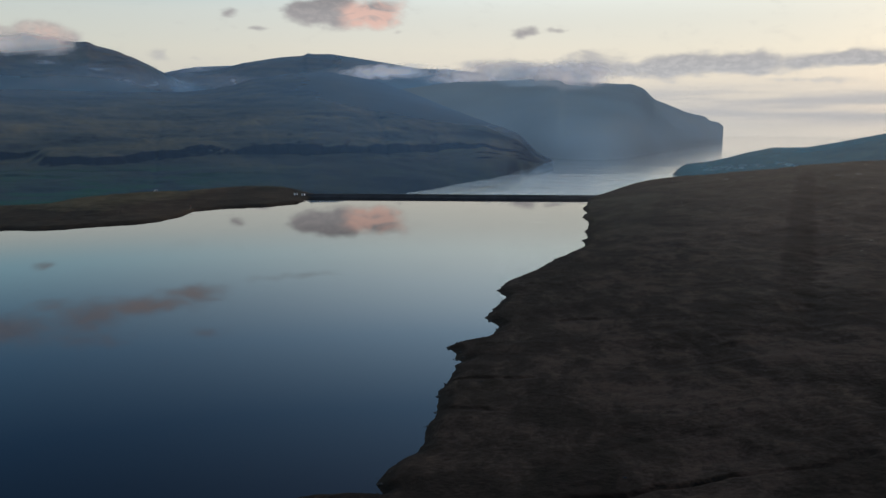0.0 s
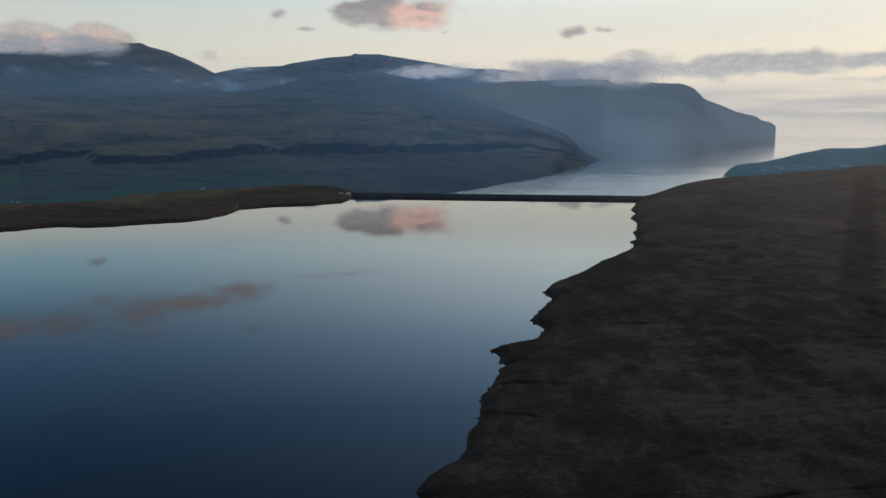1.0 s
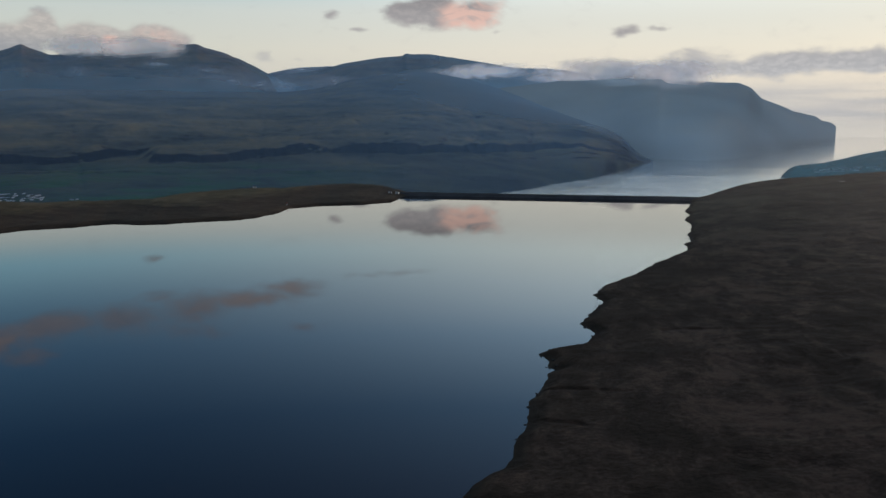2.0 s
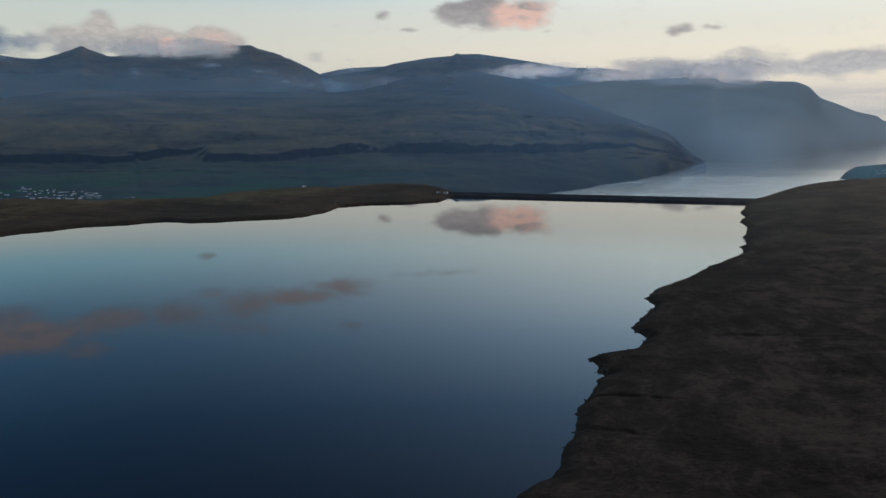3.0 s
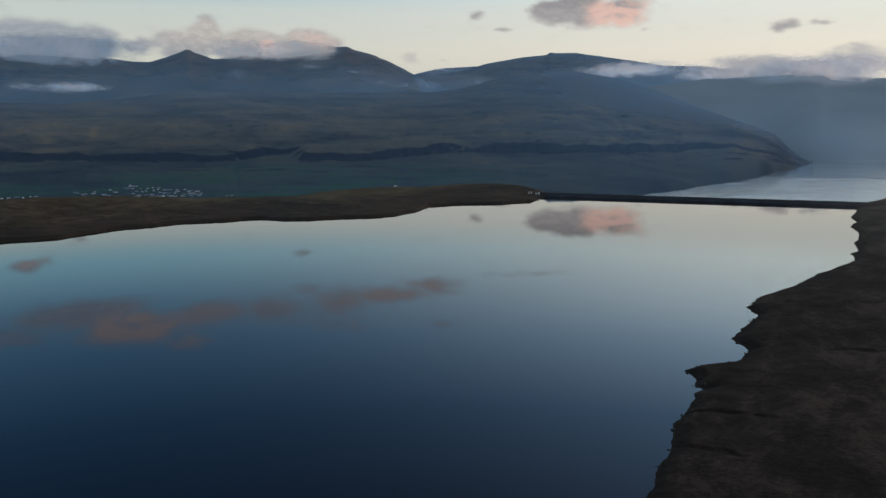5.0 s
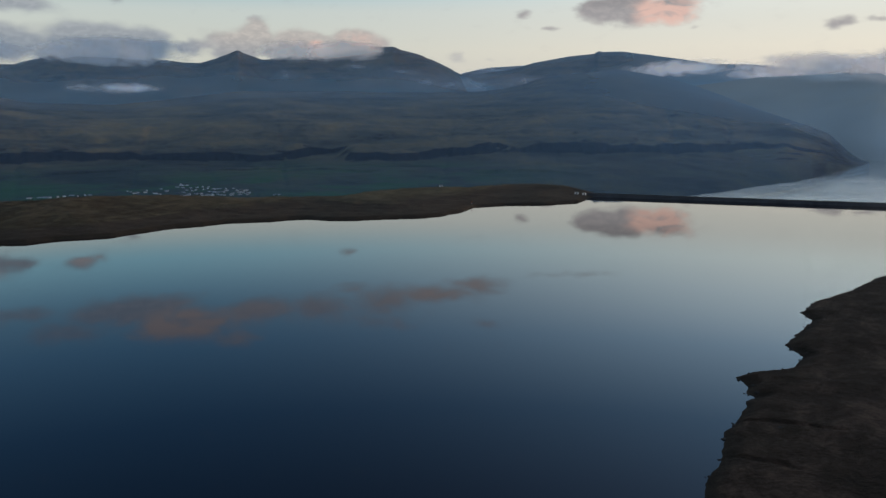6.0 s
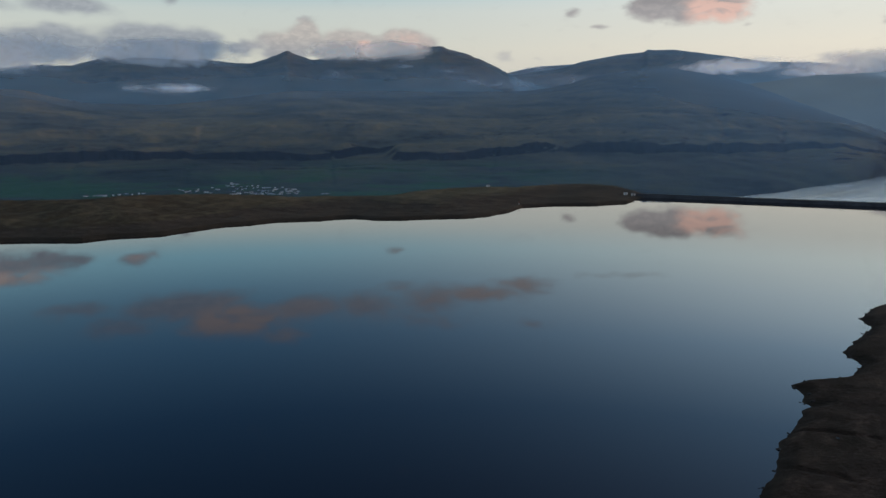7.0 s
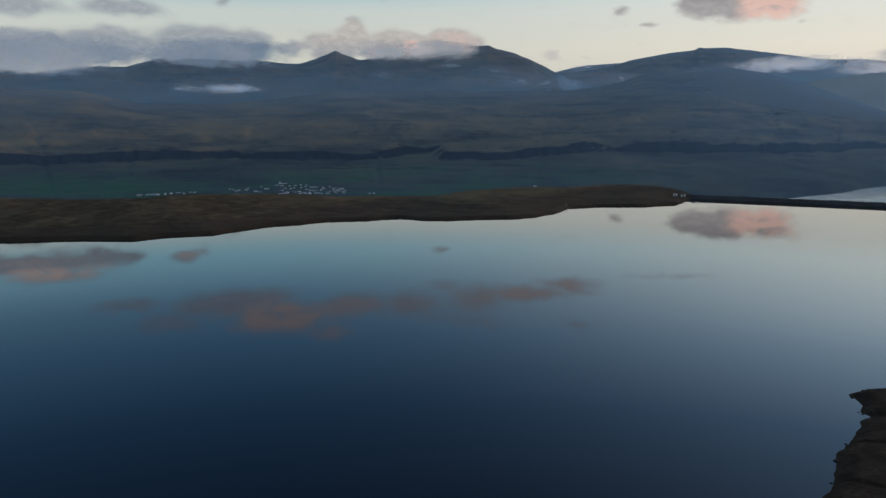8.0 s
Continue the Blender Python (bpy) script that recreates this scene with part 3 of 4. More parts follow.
def terraced(u, az, zc, base, x, y):
    """Fields by the water, a dark basalt band, then the long fell above with fainter ledges."""
    wob = 4 * fbm(x / 120, y / 120, 4, 31) + 3.5 * fbm(x / 34, y / 34, 4, 32)
    low = curve(az, FOOT_OF_BAND, 3.0) + wob
    low = np.minimum(low, base + (zc - base) * 0.45)
    tall = np.minimum(22 + 11 * fbm(x / 200, y / 200, 3, 33) + 6 * fbm(x / 40, y / 40, 4, 36), (zc - low) * 0.4) * smooth(0.0, 0.5, 1 + 0.4 * fbm(x / 70, y / 70, 3, 34)) * (0.4 + 0.6 * smooth(-4, 4, az))
    rc, rise, rf = curve(az, FELL_CREST, 2.0), curve(az, FELL_RISE, 2.0), curve(az, FELL_FOOT, 0.6)
    at_u = (0.33 + 0.06 * smooth(4, 12, az)) * (rise - rf) / (rc - rf)
    shift = u + 0.016 * fbm(x / 150, y / 150, 4, 35) + 0.007 * fbm(x / 28, y / 28, 4, 38)
    z = base + (low - base) * np.clip(shift / at_u, 0, 1) ** 0.9
    for d, h, k in ((-0.10, 4.0, 41), (-0.055, 3.0, 42)):
        z = z + h * (smooth(0, 0.005, shift - at_u - d) - smooth(-0.03, 0.03, shift - at_u - d)) * smooth(0.4, 0.7, 0.5 + fbm(x / 160, y / 160, 3, k))
    west = smooth(25.4, 26.8, az)
    up_w = at_u + 0.045 * smooth(32, 26.5, az)
    up_e = at_u - 0.035 * smooth(17, 25, az)
    for up, share in ((up_w, west), (up_e, 1 - west)):
        z = z + share * tall * (0.8 * smooth(up, up + 0.007, shift) + 0.2 * smooth(up + 0.006, up + 0.016, shift))
    rest = np.clip((shift - at_u - 0.017) / (1 - at_u - 0.017), 0, 1)
    z = z + (zc - low - tall) * rest ** 0.95
    for at, h, k in ((0.10, 3, 43), (0.22, 4, 44), (0.36, 3, 45), (0.52, 4, 46), (0.70, 4, 47)):
        z = z + h * (smooth(0, 0.012, rest - at) - smooth(-0.05, 0.06, rest - at)) * smooth(0.35, 0.75, 0.5 + fbm(x / 300, y / 300, 3, k))
    for at, lean, deep in ((51.2, 1.5, 5), (46.3, -0.8, 2.5), (39.3, -1.6, 4.5), (35.0, 1.0, 2.5), (30.2, 0.7, 4), (19.0, -1.2, 4), (12.0, 1.2, 4), (4.4, 1.6, 6), (0.6, 1.0, 4)):
        off = az - at - lean * (u - 0.35) * 2 + 0.2 * fbm(x / 90, y / 90, 2, 37)
        z = z - 0.6 * deep * np.exp(-(off / 0.22) ** 2) * smooth(0.08, 0.3, u) * smooth(0.8, 0.4, u)
    return z


FELL = (
    [(-7.7, -2.85), (-7.0, -2.55), (-6.2, -2.0), (-5.6, -1.30), (-5.1, -0.93), (-4.2, -0.62), (-2.4, 0.02), (-0.6, 0.70), (1.2, 1.42), (3.1, 2.12), (5.2, 2.72), (7.8, 3.12), (9.7, 3.06), (12.7, 2.65), (15, 2.0), (17.8, 1.72),
     (22, 1.75), (33, 1.8), (37, 1.3), (40.7, 0.9), (45.6, 1.0), (47.6, 1.4), (49.2, 1.79), (53, 1.95), (60, 2.0)],
    FELL_CREST, FELL_FOOT)
fell_slope = massif("fell", -7.6, 60, 760, *FELL, terraced, SLOPE, 0.85, 200, 500, 2, lines=[(0, 0.16, 26), (0.16, 0.44, 210), (0.44, 1.0, 110)], soft=0.7, soft_r=0.6)
tagged(fell_slope, "terraced brown and green fell across the sound with dark cliff bands", "mountain")

HEADLAND = (
    [(-18.75, -0.6), (-18.3, -0.21), (-17.7, -0.10), (-17.5, 0.15), (-16.2, 0.45), (-15.2, 0.89), (-14.2, 1.26), (-13.5, 2.0), (-12.7, 2.30), (-11.6, 2.33), (-8.3, 2.5), (-7.9, 2.72), (-4.5, 2.6), (-1, 2.5), (3, 2.0), (8, 0.8)],
    [(-18.75, 4640), (-16, 4300), (-13, 3900), (-8, 3700), (8, 3700)],
    [(-18.75, 4590), (-17.6, 4010), (-15.8, 3250), (-14, 2770), (-12.2, 2350), (-8.4, 2400), (-4, 2800), (8, 2900)])
headland = massif("headland", -18.62, 8.0, 480, *HEADLAND, scarred(0.8), CLIFF, 1.6, 110, 120, 41, soft_r=4.0)
tagged(headland, "hazy blue grey sea headland ending in a sheer cliff", "headland")

RIDGE_LINE = (
    [(-8.5, 2.0), (-5.1, 2.72), (-3.3, 2.96), (-0.7, 3.32), (1.8, 3.40), (3.4, 3.69), (5.6, 4.04), (7.5, 4.31), (8.85, 4.30), (9.1, 4.38), (9.35, 4.2), (11, 4.06), (13.3, 3.68), (14.8, 3.25), (16.7, 3.0), (18.6, 2.75), (21, 2.25), (27, 1.0)],
    [(-8.5, 4850), (27, 4850)], [(-8.5, 3300), (4, 3750), (27, 3300)])
peak_ridge = massif("ridge", -8.5, 27, 440, *RIDGE_LINE, plain_rise(1.4), RIDGE, 1.2, 110, 200, 51, foot_z=36, crest_noise=0.5)
tagged(peak_ridge, "smooth blue grey mountain ridge with a small summit knob", "mountain")

HIGH = (
    [(9, 0.5), (15.5, 1.9), (17.5, 2.5), (18.4, 3.0), (20.1, 3.83), (21.3, 4.33), (22.4, 4.58), (22.8, 4.79), (24, 4.72), (27, 4.3), (29.3, 4.08), (31.6, 3.84), (32.6, 4.2), (33.1, 4.46), (33.7, 4.22), (34.3, 4.02), (35.4, 3.58), (36.5, 3.58),
     (38.7, 3.86), (40.5, 4.05), (42.6, 4.09), (44.4, 3.82), (46.5, 3.32), (49.1, 3.28), (51.7, 2.85), (53.9, 3.0), (62, 3.2)],
    [(9, 4800), (62, 4800)], [(9, 2750), (62, 2750)])
high_mountain = massif("mountain", 9, 62, 700, *HIGH, plain_rise(1.7), RIDGE, 3.0, 140, 200, 61, foot_z=70, crest_noise=2.4)
tagged(high_mountain, "high dark mountain with a horn and cloud on its summits", "mountain")

FAR = (
    [(11.5, 2.9), (13.5, 3.52), (15, 3.44), (16.2, 3.38), (17.2, 3.22), (18.2, 3.0), (20, 2.4)],
    [(11.5, 4960), (20, 4960)], [(11.5, 4880), (20, 4880)])
far_ridge = massif("far_ridge", 11.5, 20, 90, *FAR, plain_rise(1.2), RIDGE, 0.6, 30, 150, 91, foot_z=120, crest_noise=0.3)
tagged(far_ridge, "pale far mountain ridge showing through the pass", "mountain")

HILL = (
    [(-40, 0.4), (-28, -0.87), (-25.3, -1.48), (-23.7, -1.75), (-21.7, -1.82), (-19.7, -2.28), (-18, -2.75), (-16.4, -2.96), (-15.9, -3.27), (-15.55, -3.72)],
    [(-40, 2300), (-24, 2100), (-15.55, 1640)], [(-40, 1300), (-24, 1400), (-15.55, 1610)])
north_hill = massif("hill", -40, -15.55, 260, *HILL, plain_rise(0.7), SLOPE, 0.9, 60, 200, 71, crest_noise=0.5)
tagged(north_hill, "blue green coastal hillside above a village by the sound", "hill")


# ---------------------------------------------------------------- haze sheets and cloud on the fells
def uv_map(ob, u, v):
    uv = ob.data.uv_layers.new(name="UVMap")
    idx = np.empty(len(ob.data.loops), np.int32)
    ob.data.loops.foreach_get("vertex_index", idx)
    uv.data.foreach_set("uv", np.stack([u.ravel()[idx], v.ravel()[idx]], -1).astype(np.float32).ravel())


def cloud_sheet(name, mat, az0, az1, el0, el1, r, bulge=60.0, eye=56.0, n=40):
    """A thin bank of vapour standing across the view from az0 to az1, soft at its edges."""
    u, v = np.meshgrid(np.linspace(0, 1, n), np.linspace(0, 1, 12))
    az, el = np.radians(az0 + (az1 - az0) * u), np.radians(el0 + (el1 - el0) * v)
    R = r + bulge * np.sin(np.pi * v) * (1 + 0.5 * fbm(u * 6, v * 3, 3, 5))
    Z = eye + r * np.tan(el)
    ob = sheet(name, -np.sin(az) * R, np.cos(az) * R, Z, mat)
    uv_map(ob, u, v)
    return ob


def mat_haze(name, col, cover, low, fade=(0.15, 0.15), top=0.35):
    """Even tinted veil that imitates haze, thinning upwards and to both ends."""
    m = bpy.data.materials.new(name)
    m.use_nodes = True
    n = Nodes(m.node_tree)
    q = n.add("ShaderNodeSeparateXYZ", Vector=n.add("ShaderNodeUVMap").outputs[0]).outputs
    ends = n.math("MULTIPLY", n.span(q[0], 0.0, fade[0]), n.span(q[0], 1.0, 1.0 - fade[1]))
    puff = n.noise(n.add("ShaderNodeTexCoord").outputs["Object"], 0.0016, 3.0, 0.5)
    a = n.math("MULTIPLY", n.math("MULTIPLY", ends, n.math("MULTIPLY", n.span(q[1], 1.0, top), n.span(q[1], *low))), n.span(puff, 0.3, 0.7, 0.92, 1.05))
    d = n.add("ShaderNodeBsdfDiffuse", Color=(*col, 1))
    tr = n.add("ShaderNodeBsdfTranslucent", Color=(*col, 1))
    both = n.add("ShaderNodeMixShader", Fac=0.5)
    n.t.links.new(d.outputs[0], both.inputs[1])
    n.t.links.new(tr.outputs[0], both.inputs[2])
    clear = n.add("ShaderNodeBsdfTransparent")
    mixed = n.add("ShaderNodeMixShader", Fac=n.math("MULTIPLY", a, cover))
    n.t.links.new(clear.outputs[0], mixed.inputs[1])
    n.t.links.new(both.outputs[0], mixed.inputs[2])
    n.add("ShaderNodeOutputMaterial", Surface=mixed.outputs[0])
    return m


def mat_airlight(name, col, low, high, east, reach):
    """Haze light put into a tinted sheet, by height: (z, cover) below and above; thicker to the east, over the open
    sound.
    """
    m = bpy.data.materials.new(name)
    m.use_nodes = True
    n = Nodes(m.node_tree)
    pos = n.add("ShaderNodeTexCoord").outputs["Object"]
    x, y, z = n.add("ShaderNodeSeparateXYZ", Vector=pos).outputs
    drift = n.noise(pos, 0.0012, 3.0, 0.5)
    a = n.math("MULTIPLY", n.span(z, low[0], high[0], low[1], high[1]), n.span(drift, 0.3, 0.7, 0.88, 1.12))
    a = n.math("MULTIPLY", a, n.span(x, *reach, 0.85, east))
    # a fixed normal lights the sheet evenly, whatever the slope behind it
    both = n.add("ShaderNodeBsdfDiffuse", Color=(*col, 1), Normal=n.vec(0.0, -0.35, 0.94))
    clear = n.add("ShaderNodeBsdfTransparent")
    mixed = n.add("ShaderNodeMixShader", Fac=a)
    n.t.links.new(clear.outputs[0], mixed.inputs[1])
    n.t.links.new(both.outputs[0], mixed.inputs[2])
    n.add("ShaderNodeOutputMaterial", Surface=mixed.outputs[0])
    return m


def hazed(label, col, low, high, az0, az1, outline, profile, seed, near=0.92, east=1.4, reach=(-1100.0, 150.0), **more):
    """A tinted sheet standing in for haze light, a little before a mountain side, with the mountain's own outline."""
    air = massif("haze_sheet", az0, az1, 240, *outline, profile, mat_airlight("haze_light_tint", col, low, high, east, reach), 0.0, 50, 60, seed, near=near, **more)
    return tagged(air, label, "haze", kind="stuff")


def fell_air(u, az, zc, base, x, y):
    """The fell's slope without its cliffs."""
    rc, rise, rf = curve(az, FELL_CREST, 2.0), curve(az, FELL_RISE, 2.0), curve(az, FELL_FOOT, 0.6)
    at_u = (0.33 + 0.06 * smooth(4, 12, az)) * (rise - rf) / (rc - rf)
    mid = np.minimum(curve(az, FOOT_OF_BAND, 3.0) + 12, base + (zc - base) * 0.55)
    return base + (mid - base) * np.clip(u / at_u, 0, 1) + (zc - mid) * np.clip((u - at_u) / (1 - at_u), 0, 1) ** 0.95


# tinted see-through sheets that paint haze light over each mountain side
hazed("thin blue see-through sheet imitating evening haze along the fell", (0.38, 0.60, 0.84), (-50, 0.12), (160, 0.35), -7.6, 60, FELL, fell_air, 2, 0.88, 1.75, (-700.0, 300.0), soft=0.7, soft_r=0.6)
hazed("blue see-through sheet imitating evening haze before the headland", (0.56, 0.735, 0.86), (-50, 0.47), (220, 0.35), -18.62, 8.0, HEADLAND, plain_rise(0.8), 41, soft_r=4.0)
hazed("blue see-through sheet imitating evening haze before the ridge", (0.42, 0.66, 0.88), (60, 0.5), (400, 0.34), -8.5, 27, RIDGE_LINE, plain_rise(1.4), 51, 0.96, foot_z=36, crest_noise=0.5)
hazed("blue see-through sheet imitating evening haze before the high fells", (0.38, 0.63, 0.85), (120, 0.46), (430, 0.22), 9, 62, HIGH, plain_rise(1.7), 61, 0.93, foot_z=70, crest_noise=2.4)
hazed("pale see-through sheet imitating haze before the far ridge", (0.6, 0.78, 1.0), (100, 0.6), (300, 0.6), 11.5, 20, FAR, plain_rise(1.2), 91, 0.99, foot_z=120, crest_noise=0.3)
hazed("blue see-through sheet imitating evening haze over the coastal hillside", (0.06, 0.58, 0.80), (-50, 0.24), (20, 0.24), -40, -15.55, HILL, plain_rise(0.7), 71, crest_noise=0.5)
# warm veils added at growing distances to lighten the far moor as haze would
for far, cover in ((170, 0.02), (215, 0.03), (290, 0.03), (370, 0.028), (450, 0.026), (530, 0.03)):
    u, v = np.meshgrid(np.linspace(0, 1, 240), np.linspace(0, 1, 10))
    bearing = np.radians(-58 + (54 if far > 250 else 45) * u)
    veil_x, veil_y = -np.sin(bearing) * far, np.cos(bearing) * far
    veil = sheet("haze_sheet", veil_x, veil_y, land_height(veil_x, veil_y) + 70 * v, mat_haze("moor_lightening_veil", (1.0, 0.92, 0.84), cover, (0.0, 0.3), (0.1, 0.2)))
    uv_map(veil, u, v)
    tagged(veil, "faint warm see-through veil added to lighten the moor like haze", "haze", kind="stuff")

MIST = mat_mist("white_mist", (0.70, 0.74, 0.80), 0.8, 0.9, 1.5)
LENS = mat_mist("lens_mist", (0.66, 0.73, 0.82), 0.85, 1.0, 2.0)
LOW_CLOUD = mat_mist("low_grey_cloud", (0.52, 0.54, 0.58), 0.85, 0.8, 1.3)
THIN_MIST = mat_mist("thin_mist", (0.60, 0.68, 0.80), 0.42, 1.8)
GREY_MIST = mat_mist("grey_cloud", (0.43, 0.49, 0.57), 0.85, 0.8, 1.6)
BANK = mat_mist("blue_grey_cloud", (0.40, 0.46, 0.53), 0.95, 0.6, 1.2)
WARM_MIST = mat_mist("warm_grey_cloud", (0.72, 0.66, 0.63), 0.9, 0.7, 1.4)
for label, mat, span in (
        ("small white lens of mist over the fell", LENS, (36.9, 44.3, 1.5, 2.55, 2640)),
        ("white cloud lying along the ridge", MIST, (-2.5, 8.8, 2.4, 3.9, 3850)),
        ("white cloud lying along the ridge", MIST, (-9.5, 3.0, 2.0, 3.6, 3900)),
        ("white cloud spilling over the headland", MIST, (-12.5, -3.0, 1.9, 3.0, 3450)),
        ("soft grey cloud lying on the headland", GREY_MIST, (-12.0, -3.0, 2.25, 4.2, 3560)),
        ("low grey cloud drifting across the headland", LOW_CLOUD, (-12.6, -4.5, 1.6, 4.1, 3300)),
        ("low grey cloud drifting across the headland", LOW_CLOUD, (-8.8, 1.0, 1.9, 4.2, 3500)),
        ("torn puff of mist under the summit", THIN_MIST, (23.8, 26.8, 3.2, 3.75, 4050)),
        ("torn puff of mist under the summit", THIN_MIST, (20.0, 24.0, 2.9, 3.45, 4050)),
        ("pale wisp of mist below the horn", THIN_MIST, (28.8, 31.2, 2.4, 3.5, 4050)),
        ("thin mist in the pass between the mountains", THIN_MIST, (8.0, 30.0, 1.5, 3.3, 3750)),
        ("pale far cloud showing in the pass", MIST, (13.0, 18.6, 2.6, 3.5, 4870)),
        ("warm grey cloud resting on the summit", WARM_MIST, (22.4, 29.8, 3.5, 5.4, 4300)),
        ("warm grey cloud resting on the summit", WARM_MIST, (25.8, 32.7, 3.6, 5.4, 4320)),
        ("blue grey cloud resting on the long ridge", BANK, (34.6, 47.0, 3.0, 5.5, 4330)),
        ("blue grey cloud resting on the long ridge", BANK, (43.0, 60.0, 2.3, 5.7, 4340))):
    tagged(cloud_sheet("mist", mat, *span), label, "cloud", kind="stuff")


# ---------------------------------------------------------------- the dam
CONCRETE = mat_plain("weathered_concrete", (0.085, 0.088, 0.095), 0.9, 0.6, 0.3)
ROCKFILL = mat_plain("dark_rockfill", (0.042, 0.046, 0.056), 0.95, 0.8, 0.5)
WHITEWASH = mat_plain("white_painted_wall", (0.74, 0.75, 0.76), 0.7, 0.5, 0.08)
ROOFS = [mat_plain("dark_roof", (0.07, 0.07, 0.08), 0.7, 0.8, 0.2), mat_plain("grey_metal_roof", (0.11, 0.115, 0.13), 0.5, 0.8, 0.15), mat_plain("red_roof", (0.20, 0.06, 0.045), 0.7, 0.8, 0.2)]
STONE = mat_plain("grey_basalt_stone", (0.028, 0.026, 0.025), 0.9, 1.5, 0.4)


def part(name, bm, mat, parent, label=""):
    me = bpy.data.meshes.new(name)
    bm.to_mesh(me)
    bm.free()
    me.materials.append(mat)
    ob = new(name, me)
    ob.parent = parent
    if label:
        tagged(ob, label)
    return ob


def prism(section, length):
    """A bar along x with the given (y, z) outline."""
    bm = bmesh.new()
    a = [bm.verts.new((0, y, z)) for y, z in section]
    b = [bm.verts.new((length, y, z)) for y, z in section]
    k = len(section)
    for i in range(k):
        bm.faces.new((a[i], a[(i + 1) % k], b[(i + 1) % k], b[i]))
    bm.faces.new(a[::-1])
    bm.faces.new(b)
    bmesh.ops.recalc_face_normals(bm, faces=bm.faces)
    return bm


def block(x, y, z, at=(0, 0, 0)):
    bm = bmesh.new()
    bmesh.ops.create_cube(bm, size=1, matrix=Matrix.Translation((at[0], at[1], at[2] + z / 2)) @ Matrix.Diagonal((x, y, z, 1)))
    return bm


def build_dam():
    a, b = Vector((-100, 599, 0)), Vector((110, 584, 0))
    dam = new("dam")
    length = (b - a).length
    dam.matrix_world = Matrix.Translation(a) @ Matrix.Rotation(math.atan2(b.y - a.y, b.x - a.x), 4, "Z")
    part("embankment", prism([(-5.0, -4), (-0.6, 1.9), (4.4, 1.9), (60, -36), (60, -45), (-5.0, -45)], length), ROCKFILL, dam)
    part("crest_road", prism([(0, 1.88), (0, 1.96), (4.0, 1.96), (4.0, 1.88)], length), mat_plain("gravel_road", (0.12, 0.115, 0.105), 0.95, 2.0, 0.3), dam)
    for k in range(24):
        seg = part("parapet", prism([(-0.55, 1.9), (-0.55, 2.55), (-0.2, 2.55), (-0.2, 1.9)], length / 24 - 0.12), CONCRETE, dam)
        seg.location.x = k * length / 24 + 0.06
    return tagged(dam, "long low rockfill dam with a concrete parapet along its crest", "dam")


build_dam()


# ---------------------------------------------------------------- houses
def nearest_height(ob):
    co = np.empty(len(ob.data.vertices) * 3)
    ob.data.vertices.foreach_get("co", co)
    co = co.reshape(-1, 3)

    def at(x, y):
        d = (co[:, 0] - x) ** 2 + (co[:, 1] - y) ** 2
        near = np.argpartition(d, 4)[:4]
        return float(co[near, 2].mean())
    return at


fell_z, hill_z, moor_z = nearest_height(fell_slope), nearest_height(north_hill), nearest_height(ground)


def gable(length, width, eaves, ridge):
    """The roof of a house: two slabs with an overhang, closed below."""
    w = width / 2 + 0.35
    drop = 0.35 * (ridge - eaves) / (width / 2)
    bm = prism([(-w, eaves - drop), (-w, eaves - drop + 0.22), (0, ridge + 0.22), (w, eaves - drop + 0.22), (w, eaves - drop), (0, ridge)], length + 0.7)
    bmesh.ops.translate(bm, verts=bm.verts, vec=(-length / 2 - 0.35, 0, 0))
    return bm


def house(length, width, eaves, ridge, wall_mat, roof_mat, label, name="house"):
    ob = new(name)
    bm = prism([(-width / 2, -2.0), (-width / 2, eaves), (0, ridge - 0.02), (width / 2, eaves), (width / 2, -2.0)], length)
    bmesh.ops.translate(bm, verts=bm.verts, vec=(-length / 2, 0, 0))
    part("wall", bm, wall_mat, ob)
    part("roof", gable(length, width, eaves, ridge), roof_mat, ob)
    glass = mat_plain("dark_window_glass", (0.03, 0.035, 0.04), 0.2, 1.0, 0.1)
    for k in range(max(2, int(length // 3))):
        x = -length / 2 + (k + 0.5) * length / max(2, int(length // 3))
        for side in (-1, 1):
            part("window", block(0.7, 0.08, 0.6, (x, side * (width / 2 + 0.03), 0.6)), glass, ob)
    part("chimney", block(0.5, 0.5, 1.0, (length * 0.2, 0.0, ridge - 0.2)), CONCRETE, ob)
    return tagged(ob, label, "house", "houses of the village across the sound")


WHITE2 = mat_plain("pale_grey_wall", (0.55, 0.57, 0.60), 0.7, 0.5, 0.1)
DARKWALL = mat_plain("tarred_wall", (0.05, 0.05, 0.055), 0.8, 0.5, 0.2)
KINDS = [house(6.6, 4.1, 1.6, 2.7, WHITEWASH, ROOFS[1], "white house with a grey metal roof on the green shore"),
         house(5.9, 3.8, 1.5, 2.6, WHITEWASH, ROOFS[0], "white house with a dark roof on the green shore"),
         house(7.4, 4.3, 1.7, 2.8, WHITE2, ROOFS[1], "pale grey house with a metal roof on the green shore"),
         house(5.5, 3.7, 1.4, 2.4, DARKWALL, ROOFS[0], "dark tarred house above the shore"),
         house(10.5, 4.9, 1.8, 2.8, WHITEWASH, ROOFS[1], "long white shed with a metal roof in the village")]
spots = []
for k in range(10):
    spots.append((45.6 - k * 0.385 + random.uniform(-0.08, 0.08), random.uniform(1093, 1104), random.choice((0, 0, 2, 1))))
for k in range(17):
    spots.append((40.1 - k * 0.16 + random.uniform(-0.1, 0.1), random.uniform(1084, 1128), random.choice((0, 1, 2, 3))))
for k in range(125):
    a = 37.1 - 4.7 * random.random() ** 0.8
    spots.append((a, random.uniform(1056, 1100 + 16 * (a - 32.4)), random.choice((0, 0, 1, 1, 2, 3, 4))))
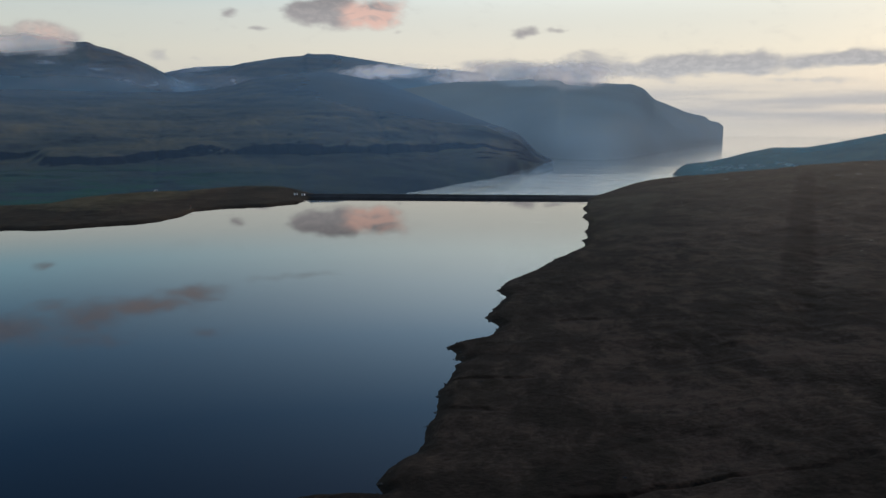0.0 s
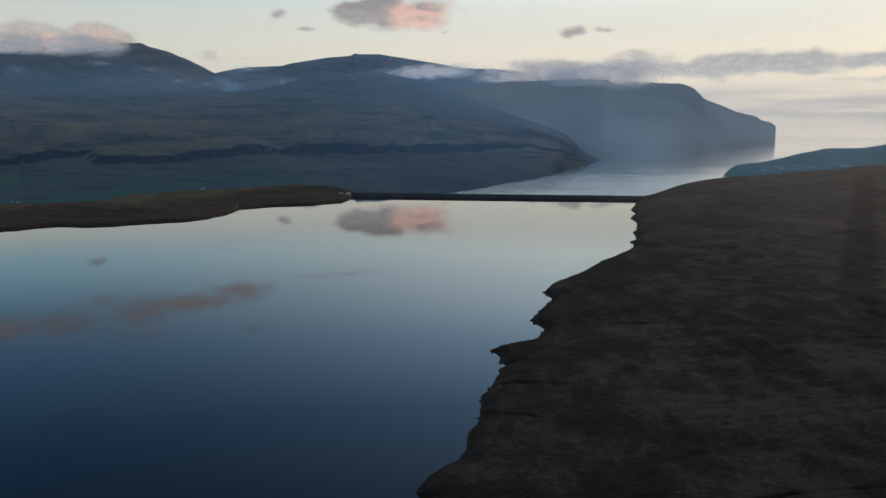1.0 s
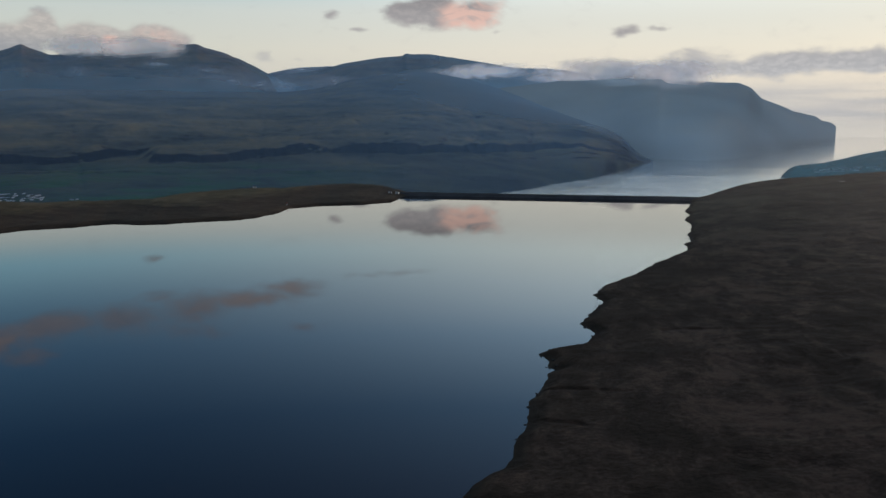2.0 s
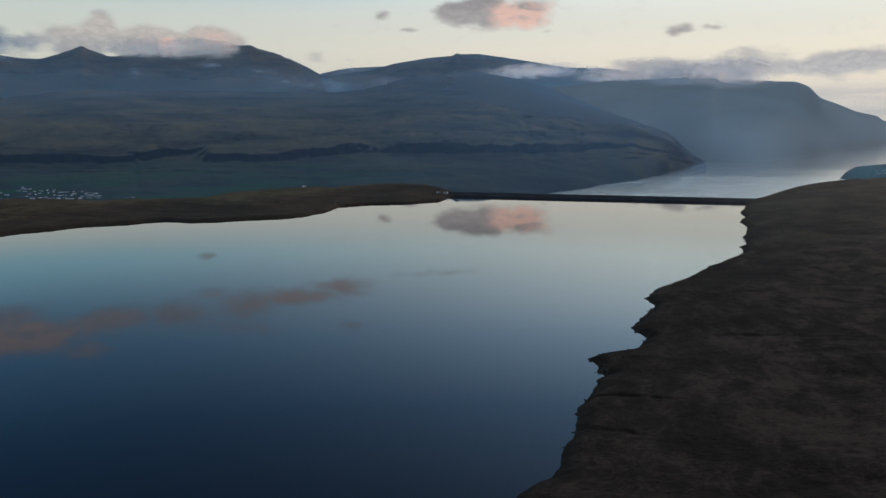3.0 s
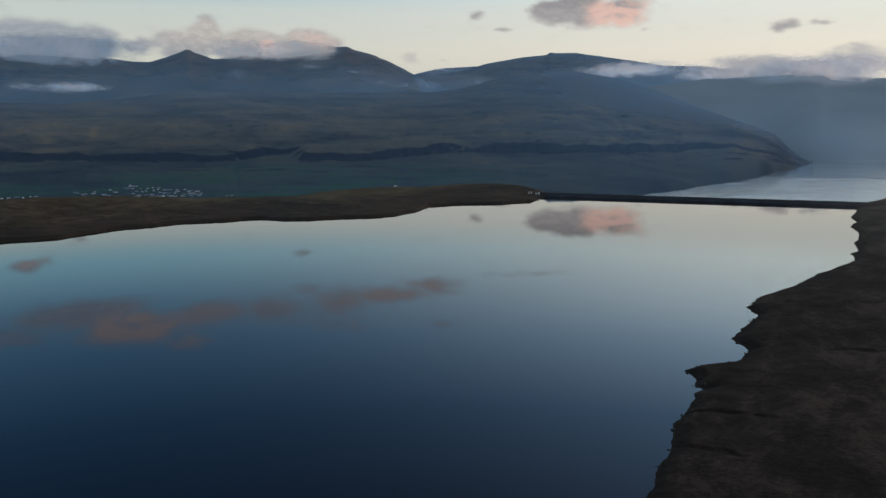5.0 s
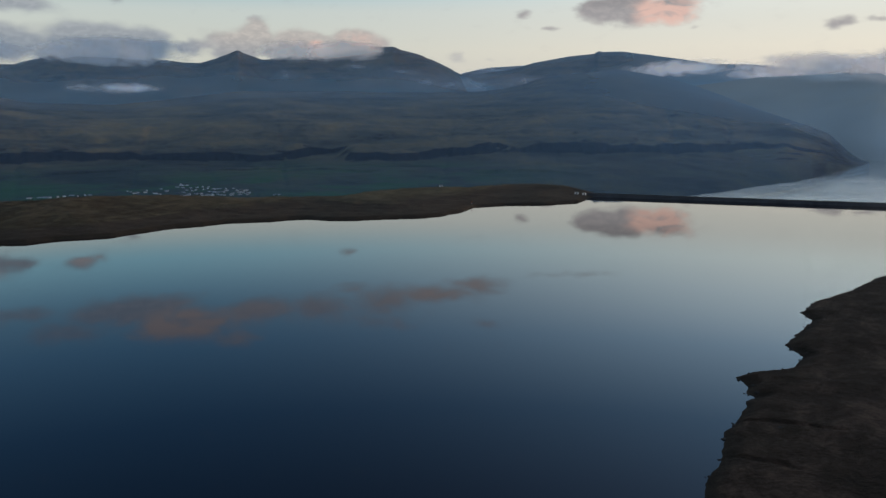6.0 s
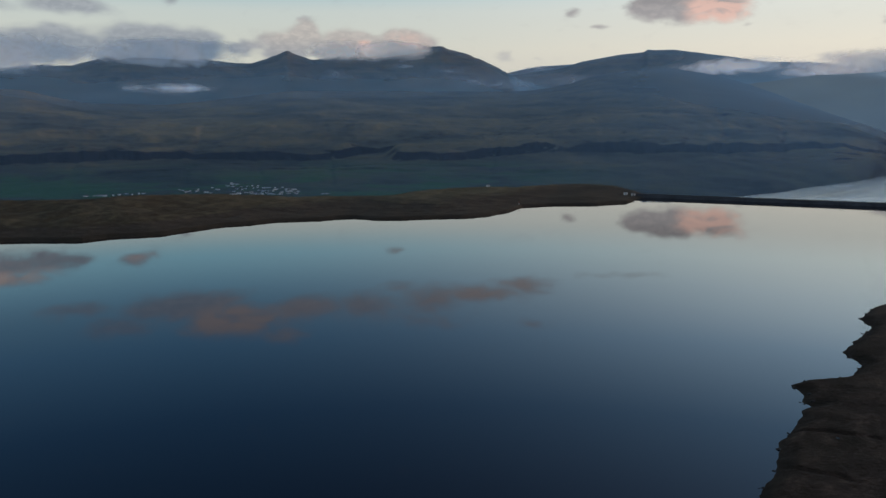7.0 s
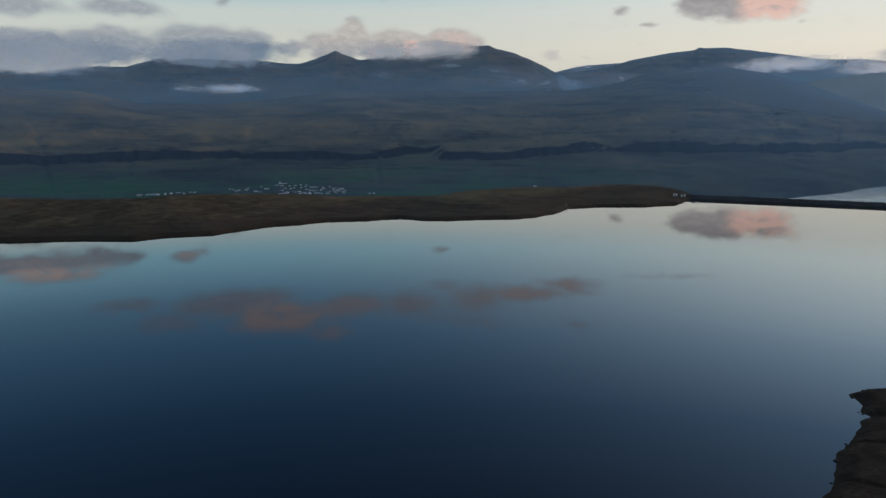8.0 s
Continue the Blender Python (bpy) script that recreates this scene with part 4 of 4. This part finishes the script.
spots += [(32.5, 1066, 4), (30.7, 1050, 0), (30.4, 1051, 0)]
first = set()
taken = []
for a, r, kind in spots:
    x, y = -math.sin(radians(a)) * r, math.cos(radians(a)) * r
    if any(math.hypot(x - q[0], y - q[1]) < 5.5 for q in taken):
        continue
    taken.append((x, y))
    m = pose(x, y, fell_z(x, y) + 0.1, 0, 0, a + random.choice((0, 0, 0, 0, 90)) + random.uniform(-22, 22)) @ Matrix.Diagonal((random.uniform(0.6, 0.95), 0.7, random.uniform(0.5, 0.7), 1))
    if kind in first:
        copy_thing(KINDS[kind], m)
    else:
        first.add(kind)
        KINDS[kind].matrix_basis = m
town = []
for k in range(120):
    a = random.choice((random.gauss(-18.2, 0.35), random.gauss(-19.9, 0.45), random.gauss(-23.6, 0.5), random.gauss(-25.3, 0.5), random.uniform(-26.5, -18)))
    r = random.uniform(1625, 1680)
    x, y = -math.sin(radians(a)) * r, math.cos(radians(a)) * r
    if a > -16.2 or any(math.hypot(x - q[0], y - q[1]) < 7 for q in town):
        continue
    town.append((x, y))
    ob = copy_thing(KINDS[random.choice((0, 0, 1, 2, 2))], pose(x, y, hill_z(x, y) + 0.1, 0, 0, a + random.uniform(-40, 40)) @ Matrix.Scale(random.uniform(1.15, 1.5), 4))
    tagged(ob, "small pale house of the coastal village below the hill", "house", "houses of the coastal village")


# ---------------------------------------------------------------- small things on the moor and by the dam
POOL = mat_water("pool_water", (0.01, 0.012, 0.014), 0.03, 0.01, 0.6)


def blob_disc(radius, squash, seed, n=18):
    """An uneven flat sheet of water."""
    bm = bmesh.new()
    ring = []
    for k in range(n):
        a = 2 * math.pi * k / n
        r = radius * (1 + 0.35 * noise.noise((math.cos(a) * 1.5 + seed, math.sin(a) * 1.5, seed)))
        ring.append(bm.verts.new((r * math.cos(a), r * math.sin(a) * squash, 0)))
    bm.faces.new(ring)
    return bm


def loose(name, bm, mat, m, label, category, group="", kind=""):
    ob = part(name, bm, mat, None)
    ob.matrix_basis = m
    return tagged(ob, label, category, group, kind)


POOLS = [(188, 547, 3.0), (214, 545, 1.4), (212, 481, 1.6), (227, 491, 1.8), (235, 491, 2.0), (244, 484, 3.6), (237, 474, 2.6), (277, 542, 2.4), (240, 457, 3.0), (225, 432, 1.8), (194, 452, 1.2), (203, 502, 1.8), (157, 317, 1.6), (268, 554, 2.0), (26.5, 113.3, 0.70), (36.2, 132.0, 0.35), (50.0, 126.6, 0.35), (62.8, 117.6, 0.40), (128.0, 249.5, 0.90), (157, 310, 1.2), (159, 302, 1.4), (144.1, 280.3, 1.00), (8, 165, 0.7)]
for k, (x, y, r) in enumerate(POOLS):
    ring = [moor_z(x + r * math.cos(a), y + r * math.sin(a)) for a in (0, 1.57, 3.14, 4.71)]
    loose("pool", blob_disc(r * (0.42 if y < 350 else 0.6), 0.5 if y < 250 else 1.0, k * 3.1), POOL, pose(x, y, sum(ring) / 4 + (0.2 if y < 350 else 0.45), 0, 0, math.degrees(math.atan2(-x, y)) + (k * 37) % 30 - 15),
          "small peat pool shining on the dark moor", "pool", "pools on the moor")


def boulder(seed, size):
    bm = bmesh.new()
    bmesh.ops.create_icosphere(bm, subdivisions=2, radius=size)
    for v in bm.verts:
        d = 1 + 0.45 * noise.noise(v.co * (1.3 / size) + Vector((seed * 7.3, 0, 0)))
        v.co = Vector((v.co.x * d * 1.2, v.co.y * d, v.co.z * d * 0.6))
    return bm


STONES = [loose("stone", boulder(k, 0.5), STONE, pose(0, 0, 0), "dark wet basalt stone at the water's edge", "stone", "stones along the shore") for k in range(5)]
edge = np.array(NEAR_SHORE + RIGHT_SHORE, float)
placed_stones = 0
for k in range(90):
    i = random.randrange(3, len(edge) - 9)
    t = random.random()
    x, y = edge[i] * (1 - t) + edge[i + 1] * t
    x, y = x + random.gauss(-0.3, 1.3), y + random.gauss(0, 1.3)
    z = float(land_height(np.array([x]), np.array([y]))[0])
    if not -0.2 < z < 0.5:
        continue
    m = pose(x, y, max(z, -0.15) + 0.03, 0, 0, random.uniform(0, 360)) @ Matrix.Scale(random.uniform(0.3, 0.95), 4)
    if placed_stones < 5:
        STONES[placed_stones].matrix_basis = m
    else:
        c = copy_thing(STONES[k % 5], m)
        c.matrix_basis = m
    placed_stones += 1


def gate_house():
    hut = new("gatehouse")
    part("wall", block(2.4, 2.0, 1.5, (0, 0, -0.2)), WHITEWASH, hut)
    part("roof", block(2.7, 2.3, 0.18, (0, 0, 1.3)), ROOFS[1], hut)
    part("door", block(0.7, 0.08, 1.2, (0.3, -1.03, 0.0)), ROOFS[0], hut)
    return tagged(hut, "small white flat-roofed gatehouse beside the dam", "hut", "white huts by the dam")


hut = gate_house()
hut.matrix_basis = pose(-101, 594, moor_z(-101, 594), 0, 0, -5)
copy_thing(hut, pose(-106.5, 595, moor_z(-106.5, 595), 0, 0, 4))
far_hut = copy_thing(hut, pose(-206, 590, moor_z(-206, 590), 0, 0, 20))
tagged(far_hut, "small white hut alone on the grassy shore", "hut")


def gauge_post():
    post = new("gauge_post")
    part("pole", prism([(-0.12, 0), (-0.12, 2.6), (0.12, 2.6), (0.12, 0)], 0.24), WHITEWASH, post)
    part("board", block(0.5, 0.08, 1.2, (0.12, -0.17, 1.3)), mat_plain("faded_red_paint", (0.35, 0.09, 0.06), 0.7, 2.0, 0.2), post)
    part("footing", block(0.8, 0.8, 0.3, (0.12, 0, -0.1)), CONCRETE, post)
    return tagged(post, "slim water gauge post with a faded red board on the shore", "post")


gauge_post().matrix_basis = pose(-157, 510, moor_z(-157, 510), 0, 0, 18) @ Matrix.Scale(0.7, 4)
